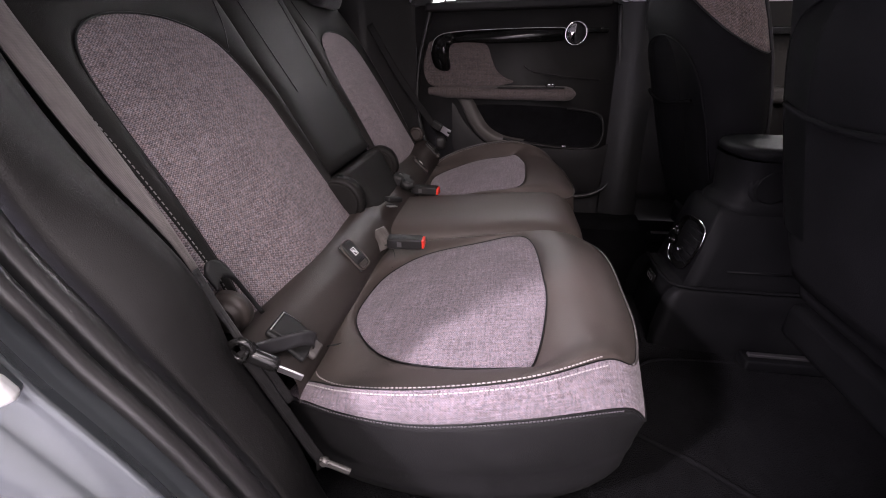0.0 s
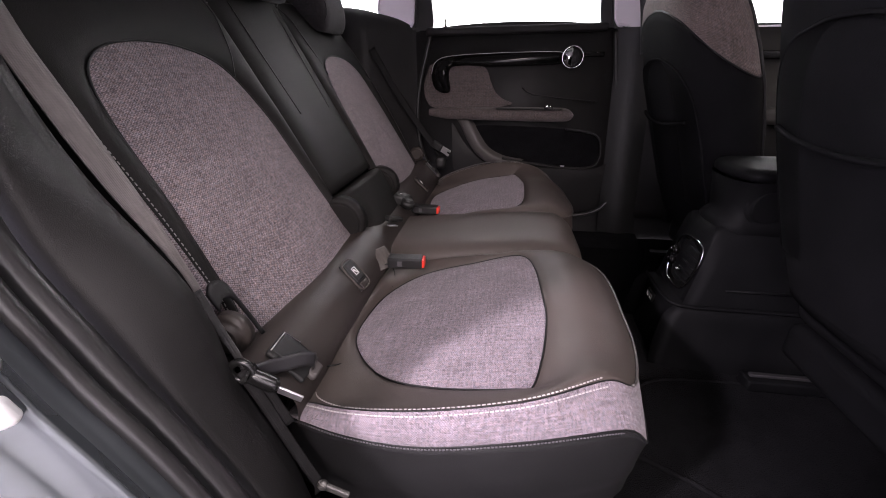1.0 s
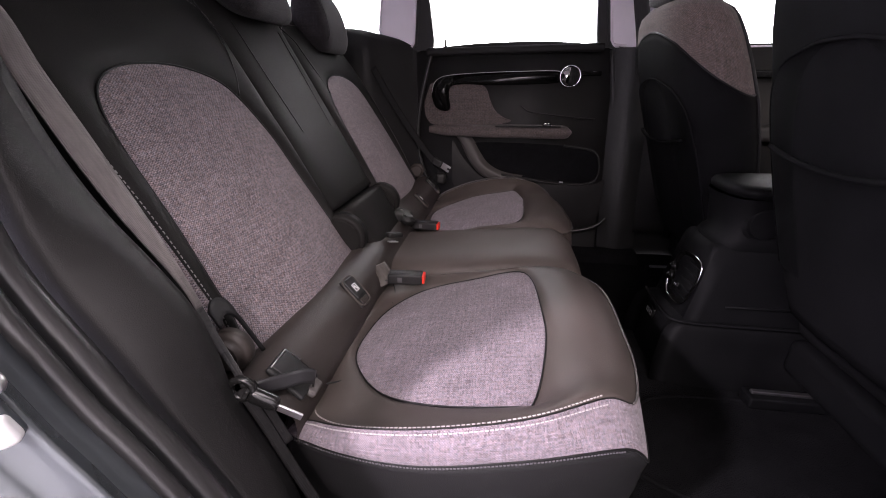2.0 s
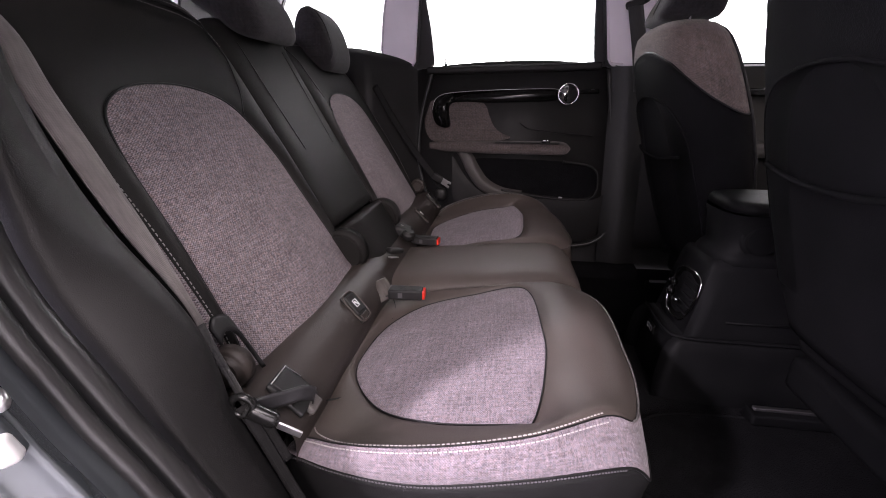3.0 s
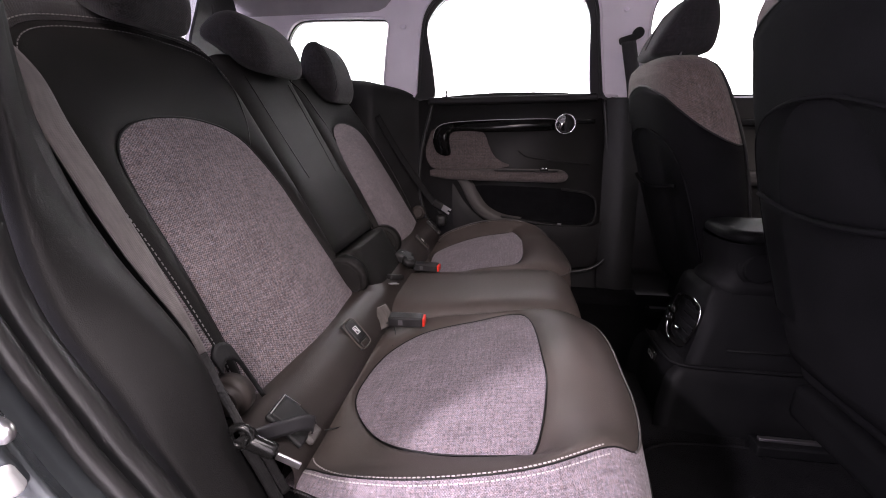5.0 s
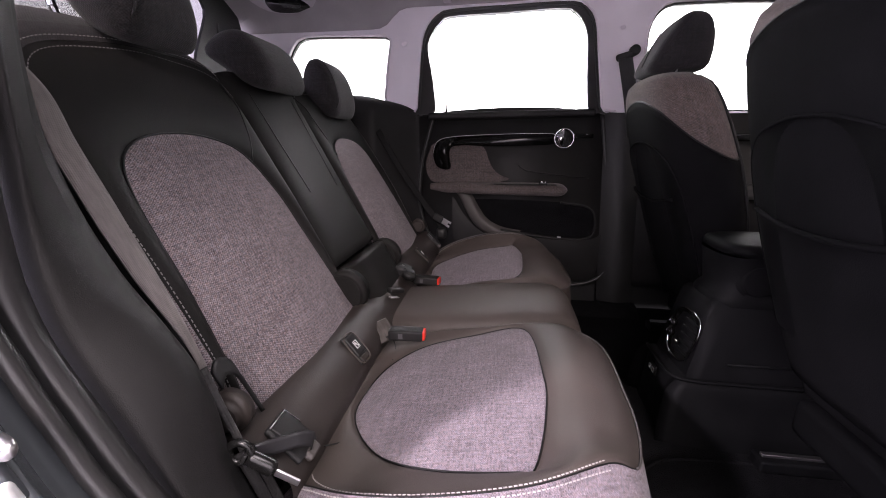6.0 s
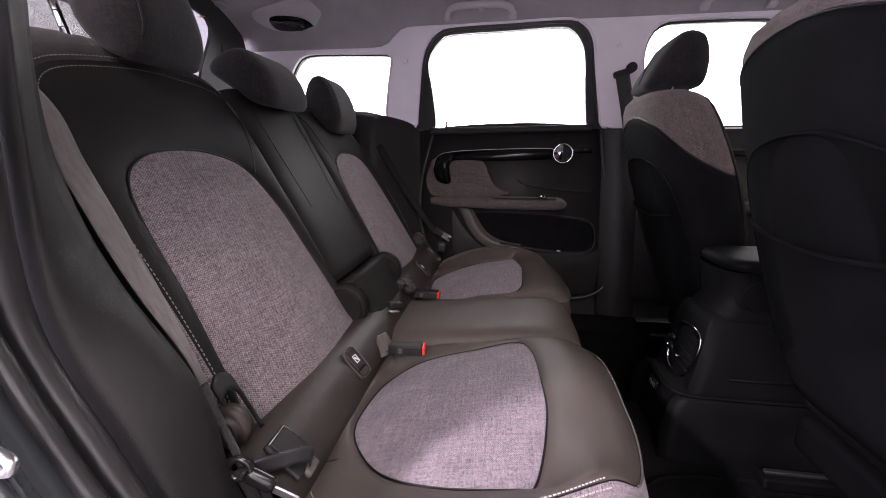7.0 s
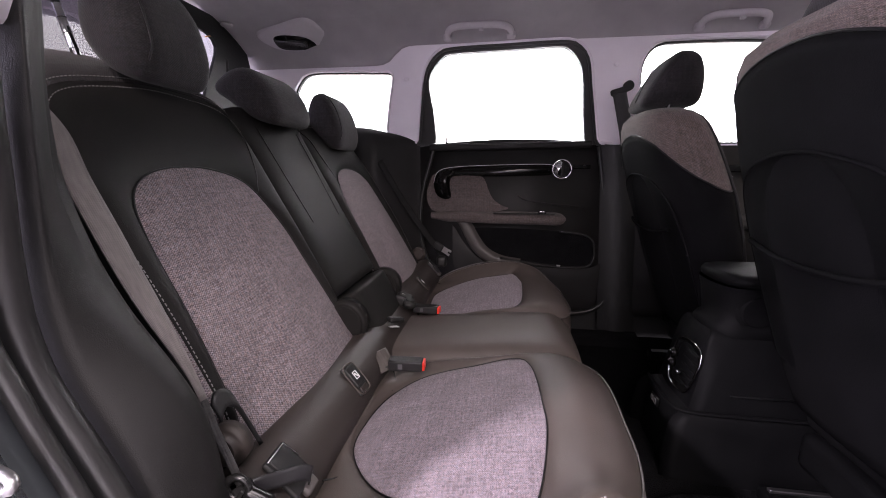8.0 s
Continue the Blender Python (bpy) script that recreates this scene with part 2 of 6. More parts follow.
def solid(name, bm, mat, label, category, group="", smooth=True):
    ob = part(name, bm, mat, None, "", smooth)
    return tagged(ob, label, category, group)


def curve(ctrl, n, closed=False):
    """A smooth line of n points through the controls, evenly spaced."""
    c = [np.array(p, float) for p in ctrl]
    k = len(c)
    out = []
    for i in range(k if closed else k - 1):
        p1, p2 = c[i], c[(i + 1) % k]
        p0 = c[i - 1] if closed or i else 2 * p1 - p2
        p3 = c[(i + 2) % k] if closed or i + 2 < k else 2 * p2 - p1
        for j in range(16):
            t = j / 16
            out.append(0.5 * (2 * p1 + (p2 - p0) * t + (2 * p0 - 5 * p1 + 4 * p2 - p3) * t * t + (3 * p1 - p0 - 3 * p2 + p3) * t ** 3))
    out.append(c[0] if closed else c[-1])
    out = np.array(out)
    s = np.r_[0, np.cumsum(np.linalg.norm(np.diff(out, axis=0), axis=1))]
    q = np.linspace(0, s[-1], n + 1)[:-1] if closed else np.linspace(0, s[-1], n)
    return np.stack([np.interp(q, s, out[:, d]) for d in range(out.shape[1])], 1)


def loft(rows, closed=False, caps=False):
    """A sheet through rows of points, with metric UV."""
    rows = [np.asarray(r, float) for r in rows]
    bm = bmesh.new()
    uv = bm.loops.layers.uv.new("UVMap")
    grid = [[bm.verts.new(p) for p in r] for r in rows]
    n = len(rows[0])
    u = [np.r_[0, np.cumsum(np.linalg.norm(np.diff(np.vstack([r, r[:1]]), axis=0), axis=1))] for r in rows]
    umid = u[len(rows) // 2]
    v = np.r_[0, np.cumsum([np.linalg.norm(rows[i + 1] - rows[i], axis=1).mean() for i in range(len(rows) - 1)])]
    for i in range(len(rows) - 1):
        for j in range(n if closed else n - 1):
            k = (j + 1) % n
            try:
                f = bm.faces.new((grid[i][j], grid[i][k], grid[i + 1][k], grid[i + 1][j]))
            except ValueError:
                continue
            for lp, (a, b) in zip(f.loops, ((umid[j], v[i]), (umid[j + 1], v[i]), (umid[j + 1], v[i + 1]), (umid[j], v[i + 1]))):
                lp[uv].uv = (a, b)
    if caps and closed:
        for g in (grid[0], grid[-1]):
            bm.faces.new(g)
    bmesh.ops.recalc_face_normals(bm, faces=bm.faces)
    return bm


def between(a, b, n, mid=None, bulge=None, power=0.5):
    """n + 1 rows from line a to line b, by way of mid, or bulging along a vector."""
    a, b = np.asarray(a), np.asarray(b)
    rows = []
    for i in range(n + 1):
        t = i / n
        if mid is not None:
            m = 2 * np.asarray(mid) - 0.5 * (a + b)
            rows.append((1 - t) ** 2 * a + 2 * t * (1 - t) * m + t * t * b)
        else:
            r = (1 - t) * a + t * b
            if bulge is not None:
                r = r + np.asarray(bulge) * math.sin(math.pi * t) ** power
            rows.append(r)
    return rows


def patch(outline, normal, puff, steps=14, sink=0.003, axes=((1, 0, 0), (0, 1, 0)), edge=0.94):
    """A stuffed panel inside a closed outline: flat within, rolled down into its seam at the rim."""
    outline = np.asarray(outline, float)
    centre, normal = outline.mean(0), np.array(normal, float)
    bm = bmesh.new()
    uv = bm.loops.layers.uv.new("UVMap")
    ax = np.array(axes, float)
    rads = [1.0, 0.985, 0.965, edge] + [edge * (1 - i / steps) for i in range(1, steps)]
    rings = []
    for r in rads:
        h = puff * (1 - r ** 2.2) - sink * max(0.0, (r - 0.93) / 0.07) ** 2
        rings.append([bm.verts.new(centre + r * (p - centre) + h * normal) for p in outline])
    tip = bm.verts.new(centre + puff * normal)
    n = len(outline)
    for a, b in zip(rings, rings[1:]):
        for j in range(n):
            bm.faces.new((a[j], a[(j + 1) % n], b[(j + 1) % n], b[j]))
    for j in range(n):
        bm.faces.new((rings[-1][j], rings[-1][(j + 1) % n], tip))
    for f in bm.faces:
        for lp in f.loops:
            lp[uv].uv = (float(ax[0] @ np.array(lp.vert.co)), float(ax[1] @ np.array(lp.vert.co)))
    bmesh.ops.recalc_face_normals(bm, faces=bm.faces)
    if sum((f.normal for f in bm.faces), Vector()).dot(Vector(normal)) < 0:
        bmesh.ops.reverse_faces(bm, faces=bm.faces)
    return bm


def tube(line, radius, sides=8, closed=False):
    line = [Vector(p) for p in line]
    rows = []
    side = None
    n = len(line)
    for i, p in enumerate(line):
        d = (line[(i + 1) % n] - line[i - 1]) if closed else (line[min(i + 1, n - 1)] - line[max(i - 1, 0)])
        d.normalize()
        if side is None:
            side = d.orthogonal().normalized()
        side = (side - d * side.dot(d)).normalized()
        up = d.cross(side)
        r = radius[i] if isinstance(radius, (list, tuple)) else radius
        rows.append([p + r * (math.cos(a) * side + math.sin(a) * up) for a in [2 * math.pi * k / sides for k in range(sides)]])
    if closed:
        rows.append(rows[0])
    bm = loft(rows, True, not closed)
    if closed:
        bmesh.ops.remove_doubles(bm, verts=bm.verts, dist=1e-6)
    return bm


def strap(line, across, thick=0.0012):
    """Webbing: a flat band along a line; across gives its half width at each point."""
    line, across = np.asarray(line, float), np.asarray(across, float)
    along = np.gradient(line, axis=0)
    nrm = np.cross(along, across)
    nrm /= np.linalg.norm(nrm, axis=1)[:, None]
    ring = [line - across + nrm * thick, line - 0.5 * across + nrm * thick, line + 0.5 * across + nrm * thick, line + across + nrm * thick,
            line + across - nrm * thick, line + 0.5 * across - nrm * thick, line - 0.5 * across - nrm * thick, line - across - nrm * thick]
    rows = [[ring[k][i] for k in range(8)] for i in range(len(line))]
    bm = loft(rows, True, True)
    uv = bm.loops.layers.uv.verify()
    s = np.r_[0, np.cumsum(np.linalg.norm(np.diff(line, axis=0), axis=1))]
    wide = float(np.linalg.norm(across[0]))
    bm.verts.index_update()
    for f in bm.faces:
        for lp in f.loops:
            i, k = divmod(lp.vert.index, 8)
            lp[uv].uv = (float(s[i]), (-1, -0.5, 0.5, 1, 1, 0.5, -0.5, -1)[k] * wide)
    return bm


def rbox(size, m=None, bevel=0.006, seg=3):
    """A block with rounded edges."""
    bm = bmesh.new()
    bmesh.ops.create_cube(bm, size=1.0, matrix=Matrix.Diagonal((*size, 1)))
    if bevel:
        bmesh.ops.bevel(bm, geom=list(bm.edges), offset=min(bevel, 0.48 * min(size)), segments=seg, profile=0.5, affect="EDGES")
        flats = sorted(bm.faces, key=lambda f: -f.calc_area())[:6]
        bmesh.ops.inset_individual(bm, faces=flats, thickness=0.12 * min(bevel, 0.48 * min(size)))
    if m is not None:
        bmesh.ops.transform(bm, matrix=m, verts=bm.verts)
    bm.loops.layers.uv.verify()
    return bm


def disc(radius, depth, m, seg=40, bevel=0.0):
    bm = bmesh.new()
    bmesh.ops.create_cone(bm, cap_ends=True, segments=seg, radius1=radius, radius2=radius, depth=depth)
    if bevel:
        bmesh.ops.bevel(bm, geom=[e for e in bm.edges if len(e.link_faces) == 2 and e.calc_face_angle(0) > 0.8], offset=bevel, segments=3, affect="EDGES")
        flats = [f for f in bm.faces if len(f.verts) > 8]
        bmesh.ops.inset_individual(bm, faces=flats, thickness=0.15 * bevel)
    bmesh.ops.transform(bm, matrix=m, verts=bm.verts)
    return bm


def stitches(lines, normal, pitch=0.0046, length=0.0033, wide=0.0011, high=0.0009):
    """Rows of single thread stitches, each a small rounded bar."""
    verts, faces = [], []
    for line in lines:
        line = np.asarray(line, float)
        s = np.r_[0, np.cumsum(np.linalg.norm(np.diff(line, axis=0), axis=1))]
        for q in np.arange(0.002, s[-1] - 0.003, pitch):
            a = np.array([np.interp(q, s, line[:, d]) for d in range(3)])
            b = np.array([np.interp(q + length, s, line[:, d]) for d in range(3)])
            d = (b - a) / max(np.linalg.norm(b - a), 1e-9)
            nn = np.array(normal, float) if not callable(normal) else normal(a)
            nn = nn - d * (nn @ d)
            nn /= np.linalg.norm(nn)
            e = np.cross(d, nn) * wide
            k = len(verts)
            c = 0.25 * (b - a)
            verts += [a - e, a + e, b + e, b - e, a + c - 0.6 * e + nn * high, a + c + 0.6 * e + nn * high, b - c + 0.6 * e + nn * high, b - c - 0.6 * e + nn * high]
            faces += [(k, k + 1, k + 5, k + 4), (k + 1, k + 2, k + 6, k + 5), (k + 2, k + 3, k + 7, k + 6), (k + 3, k, k + 4, k + 7), (k + 4, k + 5, k + 6, k + 7)]
    me = bpy.data.meshes.new("stitch_bars")
    me.from_pydata([tuple(v) for v in verts], [], faces)
    bm = bmesh.new()
    bm.from_mesh(me)
    bpy.data.meshes.remove(me)
    return bm


def joined(*bms):
    """Several bmeshes of one part as one."""
    out = bmesh.new()
    for b in bms:
        me = bpy.data.meshes.new("piece")
        b.to_mesh(me)
        b.free()
        out.from_mesh(me)
        bpy.data.meshes.remove(me)
    return out


def inside(*bms):
    """Turns a shell's faces inward."""
    bm = joined(*bms)
    bmesh.ops.reverse_faces(bm, faces=bm.faces)
    return bm


def plate(outline, axis, a, b, bevel=0.0):
    """A flat plate: an outline in the two other axes, from a to b along axis."""
    bm = bmesh.new()
    order = {"x": lambda p, d: (d, p[0], p[1]), "y": lambda p, d: (p[0], d, p[1]), "z": lambda p, d: (p[0], p[1], d)}[axis]
    lo, hi = [bm.verts.new(order(p, a)) for p in outline], [bm.verts.new(order(p, b)) for p in outline]
    bm.faces.new(lo)
    bm.faces.new(hi)
    k = len(outline)
    for i in range(k):
        bm.faces.new((lo[i], lo[(i + 1) % k], hi[(i + 1) % k], hi[i]))
    bmesh.ops.recalc_face_normals(bm, faces=bm.faces)
    if bevel:
        bmesh.ops.bevel(bm, geom=[e for e in bm.edges if e.calc_face_angle(0) > 0.6], offset=bevel, segments=2, affect="EDGES")
    bm.loops.layers.uv.verify()
    return bm


def rounded(x0, z0, x1, z1, r=0.03, n=6, skew=0.0):
    """A rounded rectangle; skew leans its upright sides."""
    pts = []
    for cx, cz, a0 in ((x1 - r, z1 - r, 0), (x0 + r, z1 - r, 90), (x0 + r, z0 + r, 180), (x1 - r, z0 + r, 270)):
        for i in range(n + 1):
            a = radians(a0 + 90 * i / n)
            z = cz + r * math.sin(a)
            pts.append((cx + r * math.cos(a) + skew * (z - z0), z))
    return pts


# ---- the shell of the car ----
BELT, TOP = 0.87, 1.275


def side_y(z):
    """Half width of the cabin: upright to the belt line, leaning in above it."""
    return 0.775 - 0.31 * max(0.0, z - BELT)


def roof_z(x, y):
    return 1.40 - 0.13 * (abs(y) / 0.665) ** 3 - 0.06 * max(0.0, (-x - 0.3) / 0.8) ** 2 - 0.05 * max(0.0, (x - 0.7) / 0.8) ** 2


def ring_bm(outer, holes, side, y0, thick):
    """A side panel with openings: outlines in x and z, laid on the side of the cabin."""
    bm = bmesh.new()
    loops = [[Vector((x, z, 0)) for x, z in loop] for loop in (outer, *holes)]
    vs = [bm.verts.new((p.x, 0, p.y)) for loop in loops for p in loop]
    for tri in tessellate_polygon(loops):
        try:
            bm.faces.new([vs[k] for k in tri])
        except ValueError:
            pass
    for v in bm.verts:
        v.co.y = side * (side_y(v.co.z) + y0)
    res = bmesh.ops.extrude_face_region(bm, geom=list(bm.faces))
    for v in res["geom"]:
        if isinstance(v, bmesh.types.BMVert):
            v.co.y += side * thick
    bmesh.ops.recalc_face_normals(bm, faces=bm.faces)
    bm.loops.layers.uv.verify()
    return bm


def grow(loop, d):
    c = np.mean(np.array(loop), 0)
    out = []
    n = len(loop)
    for i in range(n):
        a, b = np.array(loop[i - 1]), np.array(loop[(i + 1) % n])
        t = (b - a) / max(np.linalg.norm(b - a), 1e-9)
        nn = np.array((t[1], -t[0]))
        if nn @ (np.array(loop[i]) - c) < 0:
            nn = -nn
        out.append(tuple(np.array(loop[i]) + d * nn))
    return out


def shaped(ctrl, n=64):
    return [tuple(p) for p in curve([(a, b) for a, b in ctrl], n, True)]


# openings, in x and z
DOORWIN = shaped([(-0.367, 0.872), (-0.366, 0.885), (-0.345, 1.03), (-0.331, 1.114), (-0.311, 1.176), (-0.268, 1.222), (-0.209, 1.240), (0.014, 1.246), (0.222, 1.249), (0.282, 1.234),
                  (0.324, 1.186), (0.349, 1.078), (0.392, 0.885), (0.394, 0.872)], 90)
QUARTER = shaped([(-0.53, 0.92), (-0.515, 0.935), (-0.488, 1.054), (-0.465, 1.145), (-0.475, 1.160), (-0.50, 1.164), (-0.699, 1.170), (-0.832, 1.167), (-0.888, 1.13), (-0.92, 1.074),
                  (-0.96, 0.935), (-0.95, 0.92)], 60)
FRONTWIN = shaped([(0.560, 0.872), (0.558, 0.885), (0.535, 1.05), (0.524, 1.138), (0.532, 1.190), (0.565, 1.228), (0.627, 1.238), (0.939, 1.234), (1.12, 1.20), (1.28, 1.05), (1.40, 0.885),
                   (1.40, 0.872)], 80)
WALL = [(-1.16, BELT), (-1.16, 1.19), (-1.09, 1.235), (-0.9, TOP - 0.012), (-0.6, TOP), (0.0, TOP + 0.004), (0.7, TOP + 0.004), (1.2, 1.262), (1.52, 1.235), (1.55, BELT - 0.006)]
ARCH = [p for p in DOORWIN if p[1] > 0.876]
OPEN = WALL + [(0.42, BELT - 0.006), (0.394, BELT - 0.006)] + sorted([p for p in ARCH if p[0] > 0.31], key=lambda p: p[1]) + sorted([p for p in ARCH if -0.28 < p[0] <= 0.31], key=lambda p: -p[0]) + \
    sorted([p for p in ARCH if p[0] <= -0.28], key=lambda p: -p[1]) + [(-0.38, BELT)]
for side, word, shape, holes in ((1, "far", WALL, (DOORWIN, QUARTER, FRONTWIN)), (-1, "near", OPEN, (QUARTER, FRONTWIN))):
    fixed("wall_side_" + word, ring_bm(shape, holes, side, 0.0, 0.03), PILLAR,
          "pale grey pillar and roof rail trim round the side windows", "pillar trim", False)

# lower sides behind the far doors and under the belt
fixed("wall_lower_far", joined(plate([(-1.1, -0.02), (1.55, -0.02), (1.55, BELT + 0.0035), (-1.1, BELT + 0.0035)], "y", 0.83, 0.85)), PLASTIC, "black inner side wall below the belt line", "side wall", False)
# Unseen near front door, taken as closed to keep light out.
fixed("wall_lower_near", plate([(0.50, 0.05), (1.55, 0.05), (1.55, BELT - 0.008), (0.42, BELT - 0.008)], "y", -0.83, -0.78), PLASTIC, "unseen near front door, taken as closed, plain black inside", "side wall", False)
fixed("wall_front", joined(plate([(-0.8, -0.02), (0.8, -0.02), (0.72, 0.86), (-0.72, 0.86)], "x", 1.56, 1.60)), PLASTIC, "black firewall and dashboard end", "dashboard wall", False)


def headliner():
    rows = []
    for x in np.linspace(-1.12, 1.5, 44):
        rows.append([(x, y, roof_z(x, y)) for y in np.linspace(-0.665, 0.665, 41)])
    bm = loft(rows)
    top = [f for f in bm.faces]
    res = bmesh.ops.extrude_face_region(bm, geom=top)
    for v in res["geom"]:
        if isinstance(v, bmesh.types.BMVert):
            v.co.z += 0.03
    bmesh.ops.recalc_face_normals(bm, faces=bm.faces)
    return bm


fixed("ceiling", headliner(), LINER, "pale grey cloth headliner under the roof", "headliner")

# coves that carry the headliner round into the side trim
def roof_cove(side):
    rows = []
    for x in np.linspace(-1.10, 1.45, 90):
        low = 1.256 - 0.068 / (1 + math.exp((x + 0.445) / 0.018)) + 0.004 * max(0.0, x - 0.9)
        p0 = np.array((0.53, roof_z(x, 0.53) - 0.001))
        p2 = np.array((side_y(low) - 0.002, low))
        p1 = np.array((side_y(low + 0.03) - 0.008, min(roof_z(x, 0.63) + 0.004, low + 0.055)))
        rows.append([(x, side * q[0], q[1]) for q in [(1 - t) ** 2 * p0 + 2 * t * (1 - t) * p1 + t * t * p2 for t in np.linspace(0, 1, 14)]] + [(x, side * (side_y(low) + 0.004), low - 0.001)])
    return loft(rows)


for side, word in ((1, "far"), (-1, "near")):
    fixed("roof_rail_" + word, roof_cove(side), LINER, "pale grey cloth cove between headliner and side trim", "headliner")

# floor: carpet with a raised tunnel under the console
def floor_sheet():
    rows = []
    for y in np.linspace(-0.76, 0.82, 80):
        hump = 0.05 / (1 + math.exp((abs(y) - 0.13) / 0.018))
        row = []
        for x in np.linspace(-0.62, 1.55, 110):
            step = 0.20 / (1 + math.exp((x - 0.02) / 0.02)) * 0.35
            wob = 0.004 * noise.noise(Vector((x * 6, y * 6, 0.3)))
            row.append((x, y, hump * (0.25 + 0.75 / (1 + math.exp((x - 0.42) / 0.05))) + step + wob))
        rows.append(row)
    return loft(rows)


fixed("floor", floor_sheet(), CARPET, "black carpeted rear footwell floor", "car floor")
# Unseen floor, toned pale so it bounces light up to the headliner.
fixed("ground", plate([(-40, -40), (40, -40), (40, 40), (-40, 40)], "z", -0.40, -0.36), BOUNCEFLOOR, "unseen studio floor outside the car, pale to bounce light in", "studio floor", False)
# Backdrop emits its own light instead of being lit by lamps.
fixed("backdrop", plate([(-5.4, -0.36), (9, -0.36), (9, 5.2), (-5.4, 5.2)], "y", 5.0, 5.1), CYC, "white studio backdrop behind the car, glowing by itself", "backdrop", False)
# Self-glowing wall, added so the tinted rear window reads grey.
fixed("backdrop_side", plate([(-12, -0.36), (-5.4, -0.36), (-5.4, 5.2), (-12, 5.2)], "y", 5.0, 5.1), CYCSIDE, "faintly glowing wall added beyond the bright backdrop", "backdrop", False)
# Unseen glowing wall, added to brighten the rear roof cove and pillars.
fixed("fill_wall_rear", plate([(-6.0, -0.36), (0.8, -0.36), (0.8, 4.5), (-6.0, 4.5)], "x", -6.1, -6.0), CYCREAR, "unseen cool glowing wall added to fill the rear roof and pillars", "backdrop", False)
# Unseen glowing wall, added to fill the pillars and door that face it.
fixed("fill_wall_near", plate([(-8, -0.36), (9, -0.36), (9, 4.5), (-8, 4.5)], "y", -6.1, -6.0), CYCDIM, "unseen glowing wall added to fill the far pillars and door", "backdrop", False)
fixed("cargo_floor", plate([(-1.12, -0.74), (-0.62, -0.74), (-0.62, 0.74), (-1.12, 0.74)], "z", 0.42, 0.44), CARGO, "dark grey lined luggage floor behind the seats", "luggage floor", False)

fixed("opening_lip_far", tube([(x, side_y(z) - 0.002, z) for x, z in grow(DOORWIN, 0.008) if z > 0.868], 0.0055, 8), PILLAR, "pale moulded lip round the far rear door opening", "pillar trim")

# far sill and weather seal of the rear door
SEAL = curve([(-0.30, 0.768, 0.86), (-0.36, 0.772, 0.62), (-0.35, 0.772, 0.40), (-0.22, 0.77, 0.17), (0.0, 0.765, 0.115), (0.30, 0.76, 0.118), (0.44, 0.762, 0.15), (0.492, 0.768, 0.24),
              (0.478, 0.772, 0.42), (0.44, 0.772, 0.66), (0.405, 0.766, 0.86)], 70)
fixed("door_seal", tube(SEAL, 0.008, 10), RUBBER, "black rubber weather seal round the far rear door opening", "door seal")
fixed("sill_trim_far", joined(loft([[(x, 0.765, 0.045) for x in np.linspace(-0.2, 0.62, 12)], [(x, 0.72, 0.040) for x in np.linspace(-0.2, 0.62, 12)],
                                    [(x, 0.700, 0.022) for x in np.linspace(-0.2, 0.62, 12)], [(x, 0.685, 0.0) for x in np.linspace(-0.2, 0.62, 12)]])), CARPET,
      "black carpeted door sill trim", "door sill")
fixed("wall_b_pillar_far", joined(loft([[(0.415 + 0.02 * k - 0.05 * (z - 0.86), 0.772 - 0.03 * math.sin(math.pi * k / 8), z) for z in np.linspace(0.05, 0.868, 14)] for k in range(9)])), PLASTIC,
      "black lower trim of the far middle pillar", "pillar trim")


fixed("wall_c_pillar_far", loft([[(-0.374 - 0.15 * k / 8, 0.770 - 0.012 * math.sin(math.pi * k / 8) - 0.05 * max(0.0, k - 5) / 3, z) for z in np.linspace(0.25, 0.866, 14)] for k in range(9)]), TRIM,
      "black lower trim of the far rear pillar beside the seat", "pillar trim")


# far luggage side trim, seen over the far backrest
def cargo_side(side, front):
    prof = [(-1.08, 0.90), (-0.9, 0.925), (-0.72, 0.94)] + front
    top = curve([(x, 0.0, z) for x, z in prof], 40)
    rows = []
    for d, dz in ((0.775, 0.004), (0.74, 0.008), (0.69, 0.004), (0.66, -0.02), (0.645, -0.07), (0.64, -0.30), (0.66, -0.6)):
        rows.append([(p[0], side * (0.775 - (0.775 - d) * max(0.0, min(1.0, (-0.37 - p[0]) / 0.17))), p[2] + dz) for p in top])
    return loft(rows)


fixed("luggage_side_trim_far", cargo_side(1, [(-0.60, 0.938), (-0.50, 0.918), (-0.43, 0.90), (-0.365, 0.872)]), TRIM, "black trim beside the luggage space, under the quarter window", "luggage trim")
fixed("luggage_side_trim_near", cargo_side(-1, [(-0.70, 0.94)]), TRIM, "black trim beside the luggage space, under the quarter window", "luggage trim")


